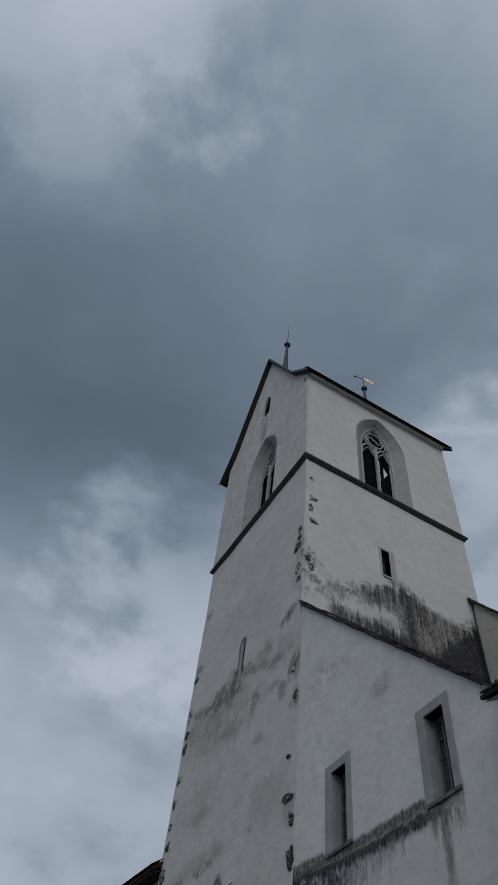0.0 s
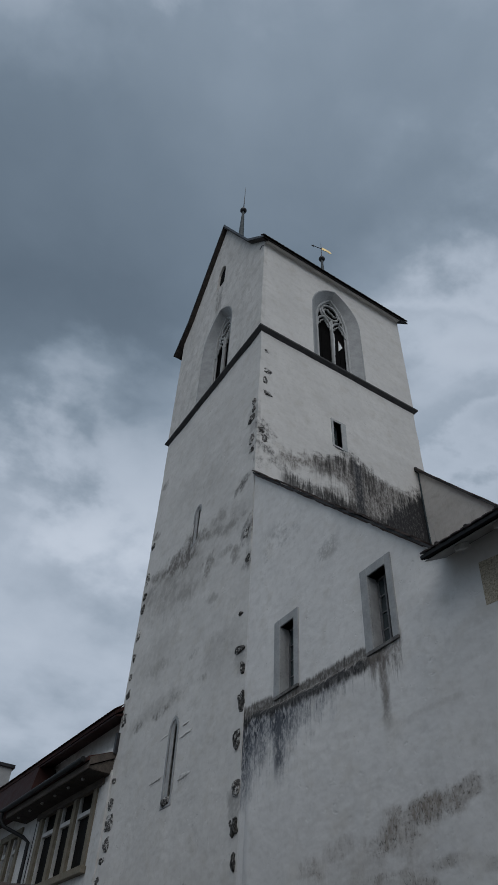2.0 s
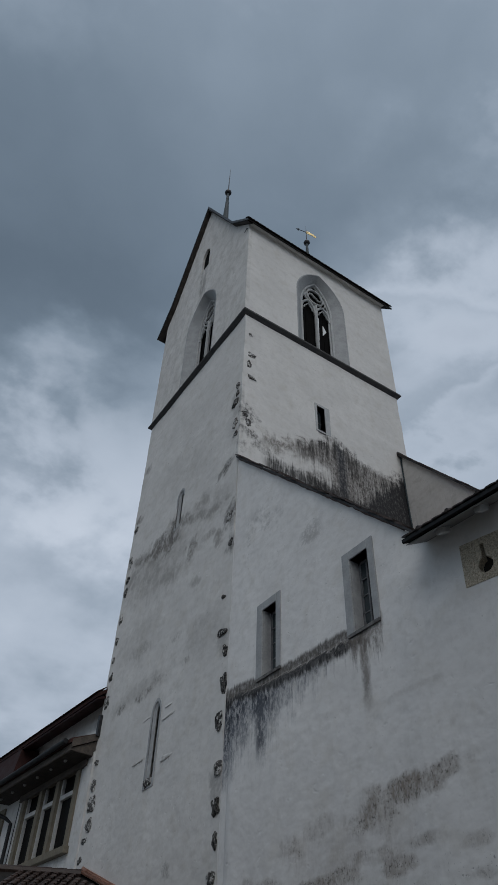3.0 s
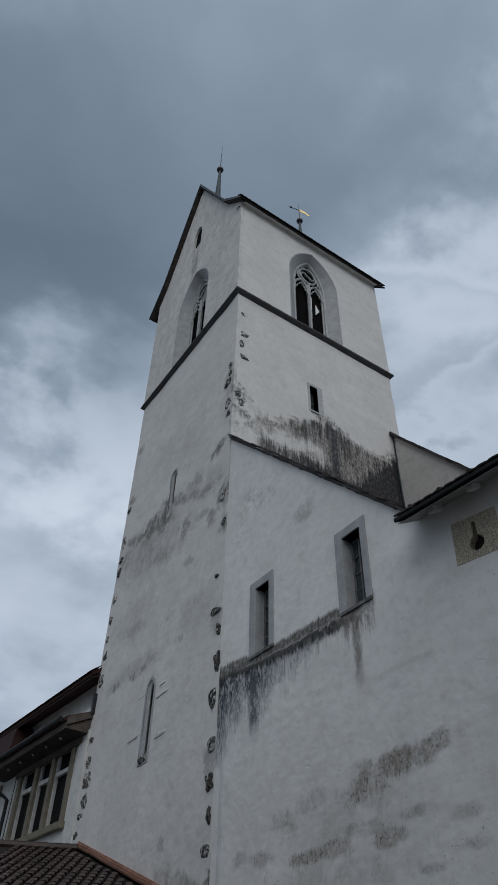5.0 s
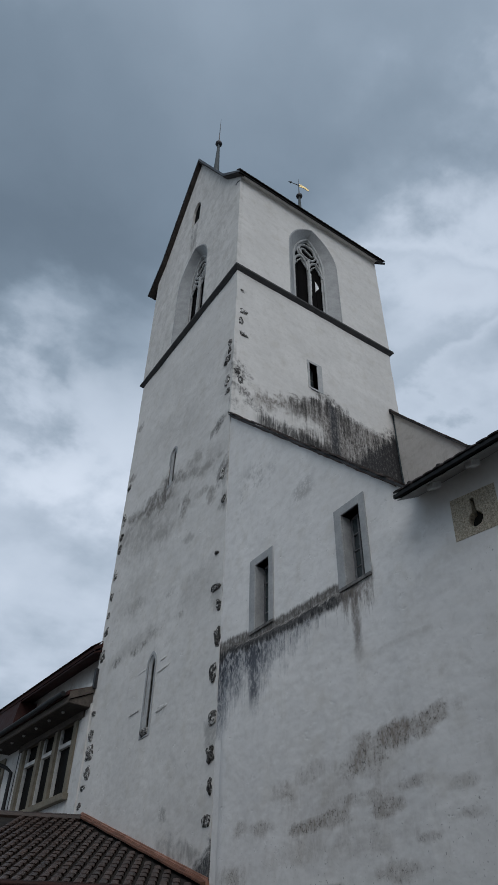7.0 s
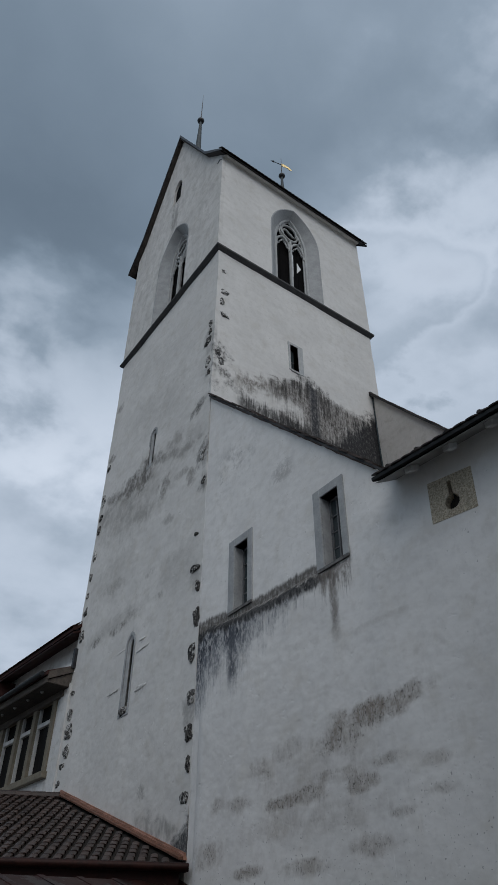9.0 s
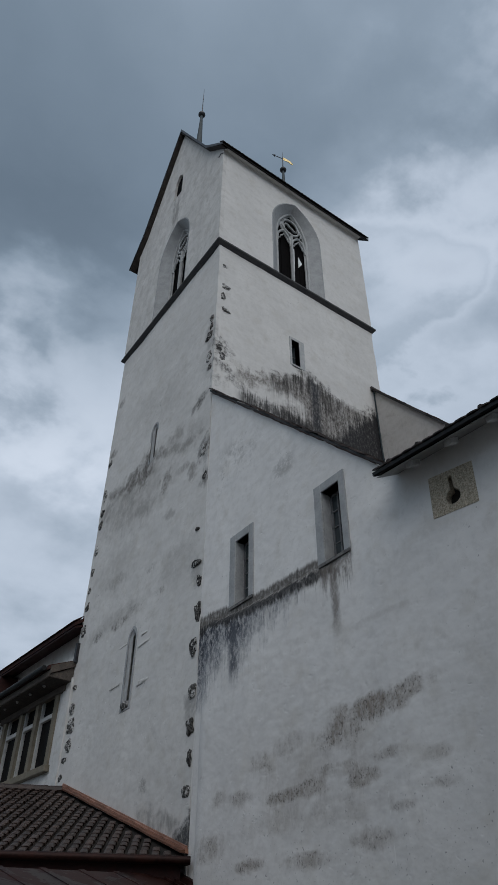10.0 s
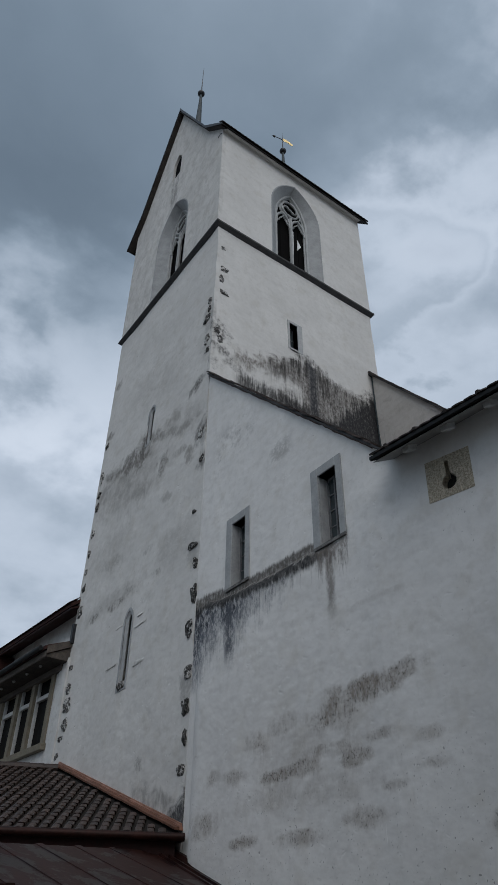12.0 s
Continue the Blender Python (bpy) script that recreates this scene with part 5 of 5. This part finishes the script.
for col in range(-16, 23):
    u = -0.02 - 0.21 * col
    for row in range(21):
        v = -0.05 + row * 0.298
        if on_tiles(u + 0.16, v + 0.25).x > -0.08 or v > ridge_v - 0.05 or on_tiles(u, v).x < -3.5 + 0.24 * v or (row == 0 and u > 0.1):
            continue
        m = Matrix.Translation(on_tiles(u + rng.uniform(-0.005, 0.005), v, rng.uniform(0, 0.006))) @ frame_m
        lay(pan, PORCH_TILE, slab, "pantile", m @ pose(0, 0, 0, -1.5 + rng.uniform(-0.8, 0.8), rng.uniform(-1, 1), rng.uniform(-0.8, 0.8)))
# ridge tiles
rows = [on_roof(-5.2 + 0.36 * k, ridge_v, 0.03) for k in range(22)]
for a in rows:
    b = a + ACROSS * 0.40
    if b.x < 0.0:
        part("ridge_tile", tube([a, b], [0.085, 0.10], 8), PORCH_TILE, slab)
# back slope behind the ridge
back = [r1, wall_top, wall_top + Vector((0, 0.6, -0.5)), r1 + Vector((0.4, 1.0, -0.6))]
part("back_slope", loft([back, [p + Vector((0, 0, -0.1)) for p in back]]), PORCH_TILE, slab)
# copper flashing along the tower
fl0, fl1 = Vector((0.0, -0.02, roof_z(0, -0.02))), Vector((0.0, 6.45, roof_z(0, 6.45)))
run = [fl0.lerp(fl1, k / 12) + Vector((0, 0, 0.006 * math.sin(k * 2.1))) for k in range(13)]
upstand = [(0.02, 0.03), (-0.02, 0.12), (-0.04, 0.13), (-0.07, 0.11), (-0.07, 0.03)]
cop = part("flashing", loft([[p + Vector((a, 0, b)) for a, b in upstand] for p in run]), COPPER, porch, "bright copper flashing strip")
part("flashing_lip", tube([fl0 + Vector((-0.035, 0, 0.135)), fl1 + Vector((-0.035, 0, 0.135))], 0.016, 8), COPPER, cop, "rolled copper edge", 50)
part("flashing_apron", loft([[p + Vector((a, 0, b)) for a, b in ((-0.07, 0.03), (-0.07, 0.085), (-0.17, 0.068), (-0.17, 0.03))] for p in run]), DULL_COPPER, cop, "dulled copper apron over the tiles")
# browned copper gutter, fascia and dark wall below
g0, g1 = on_roof(0.15, -0.09, -0.02), on_roof(-5.3, -0.09, -0.02)
part("gutter", tube([g0, g1], 0.07, 12), BROWN_COPPER, porch, "browned copper gutter", 50)
f0, f1 = on_roof(0.0, 0.06), on_roof(-5.3, 0.06)
down = Vector((0, 0, -0.42))
back_y = Vector((0.04, 0.09, 0))
part("fascia", loft([[f0, f1, f1 + back_y, f0 + back_y], [f0 + down, f1 + down, f1 + back_y + down, f0 + back_y + down]]), RED_TIMBER, porch, "red-brown painted fascia")
w0, w1 = on_roof(0.02, 0.45), on_roof(-5.2, 0.45)
w0, w1 = Vector((w0.x, w0.y, 3.45)), Vector((w1.x, w1.y, 3.45))
w0.x = min(w0.x, -0.02)
part("wall", loft([[w0, w1, w1 + back_y, w0 + back_y], [Vector((p.x, p.y, 0)) for p in (w0, w1, w1 + back_y, w0 + back_y)]]), RED_TIMBER, porch, "red-brown boarded wall")


# ---- seamed copper canopy below the porch roof ----
canopy = thing("canopy", (-2.5, -1.5, 0), "low copper canopy with standing seams on timber posts", "canopy")
B, TB = radians(-13.8), 0.331
upb = (Vector((math.sin(B), math.cos(B), TB))).normalized()
acb = Vector((math.cos(B), -math.sin(B), 0)).normalized()
outb = acb.cross(upb).normalized()
org = Vector((-0.02, -2.30, 2.22))


def on_canopy(u, v, lift=0.0):
    return org + acb * u + upb * v + outb * lift


def top_v(u):
    """The canopy's upper edge runs out from the tower in a slanting line."""
    p = on_canopy(u, 0)
    d = Vector((-3.75, -1.90, 0)).normalized()
    nrm = Vector((d.y, -d.x, 0))
    return max(0.3, (Vector((0.0, 0.60, 0)) - Vector((p.x, p.y, 0))).dot(nrm) / upb.dot(nrm))


for k in range(7):
    u0, u1 = -0.86 * (k + 1), -0.86 * k
    if k == 0:
        u1 = 0.0
    quad = [on_canopy(u0, -0.02), on_canopy(u1, -0.02), on_canopy(u1, top_v(u1)), on_canopy(u0, top_v(u0))]
    if k == 0:
        quad[2] = Vector((-0.01, 0.60, org.z + TB * math.cos(B) * (0.60 - org.y)))
    quad[2].x = min(quad[2].x, -0.01)
    quad[1].x = min(quad[1].x, -0.01)
    part("panel", loft([[p for p in quad], [p - outb * 0.03 for p in quad]]), PANEL_COPPER, canopy)
    a, b = on_canopy(u0, -0.03, 0.025), on_canopy(u0, top_v(u0), 0.025)
    part("seam", loft([[p + acb * c + outb * d for c, d in ((-0.07, -0.04), (-0.06, -0.012), (0.05, -0.004), (0.07, -0.03))] for p in (a, b)]), PANEL_COPPER, canopy)
edge_a, edge_b = on_canopy(0, -0.05, 0.03), Vector((-0.03, 0.55, 3.19))
edge_a.x = -0.03
part("wall_flashing", loft([[p + Vector((a, 0, b)) for a, b in ((0.02, -0.05), (0.02, 0.08), (-0.05, 0.07), (-0.10, 0.0), (-0.10, -0.05))] for p in (edge_a, edge_b)]), BROWN_COPPER, canopy, "browned copper wall flashing")
for off in (0.20, 0.36):
    fold = [p + Vector((-off, 0.0, 0.012)) for p in (edge_a, edge_b)]
    part("flashing_fold", loft([[p + Vector((a, 0, b)) for a, b in ((0.03, -0.05), (0.02, 0.012), (-0.02, 0.012), (-0.03, -0.05))] for p in fold]), PANEL_COPPER, canopy, "folded edge of the copper flashing")
part("eaves_beam", loft([[on_canopy(0.0, 0.0, -0.04), on_canopy(-6.1, 0.0, -0.04), on_canopy(-6.1, 0.1, -0.04), on_canopy(0.0, 0.1, -0.04)],
                         [p + Vector((0, 0, -0.16)) for p in (on_canopy(0.0, 0.0, -0.04), on_canopy(-6.1, 0.0, -0.04), on_canopy(-6.1, 0.1, -0.04), on_canopy(0.0, 0.1, -0.04))]]), RED_TIMBER, canopy)
for u in (-0.3, -3.1, -5.9):
    p = on_canopy(u, 0.06)
    part("post", box(p.x - 0.07, p.x + 0.07, p.y - 0.07, p.y + 0.07, 0, p.z - 0.15), TIMBER, canopy)
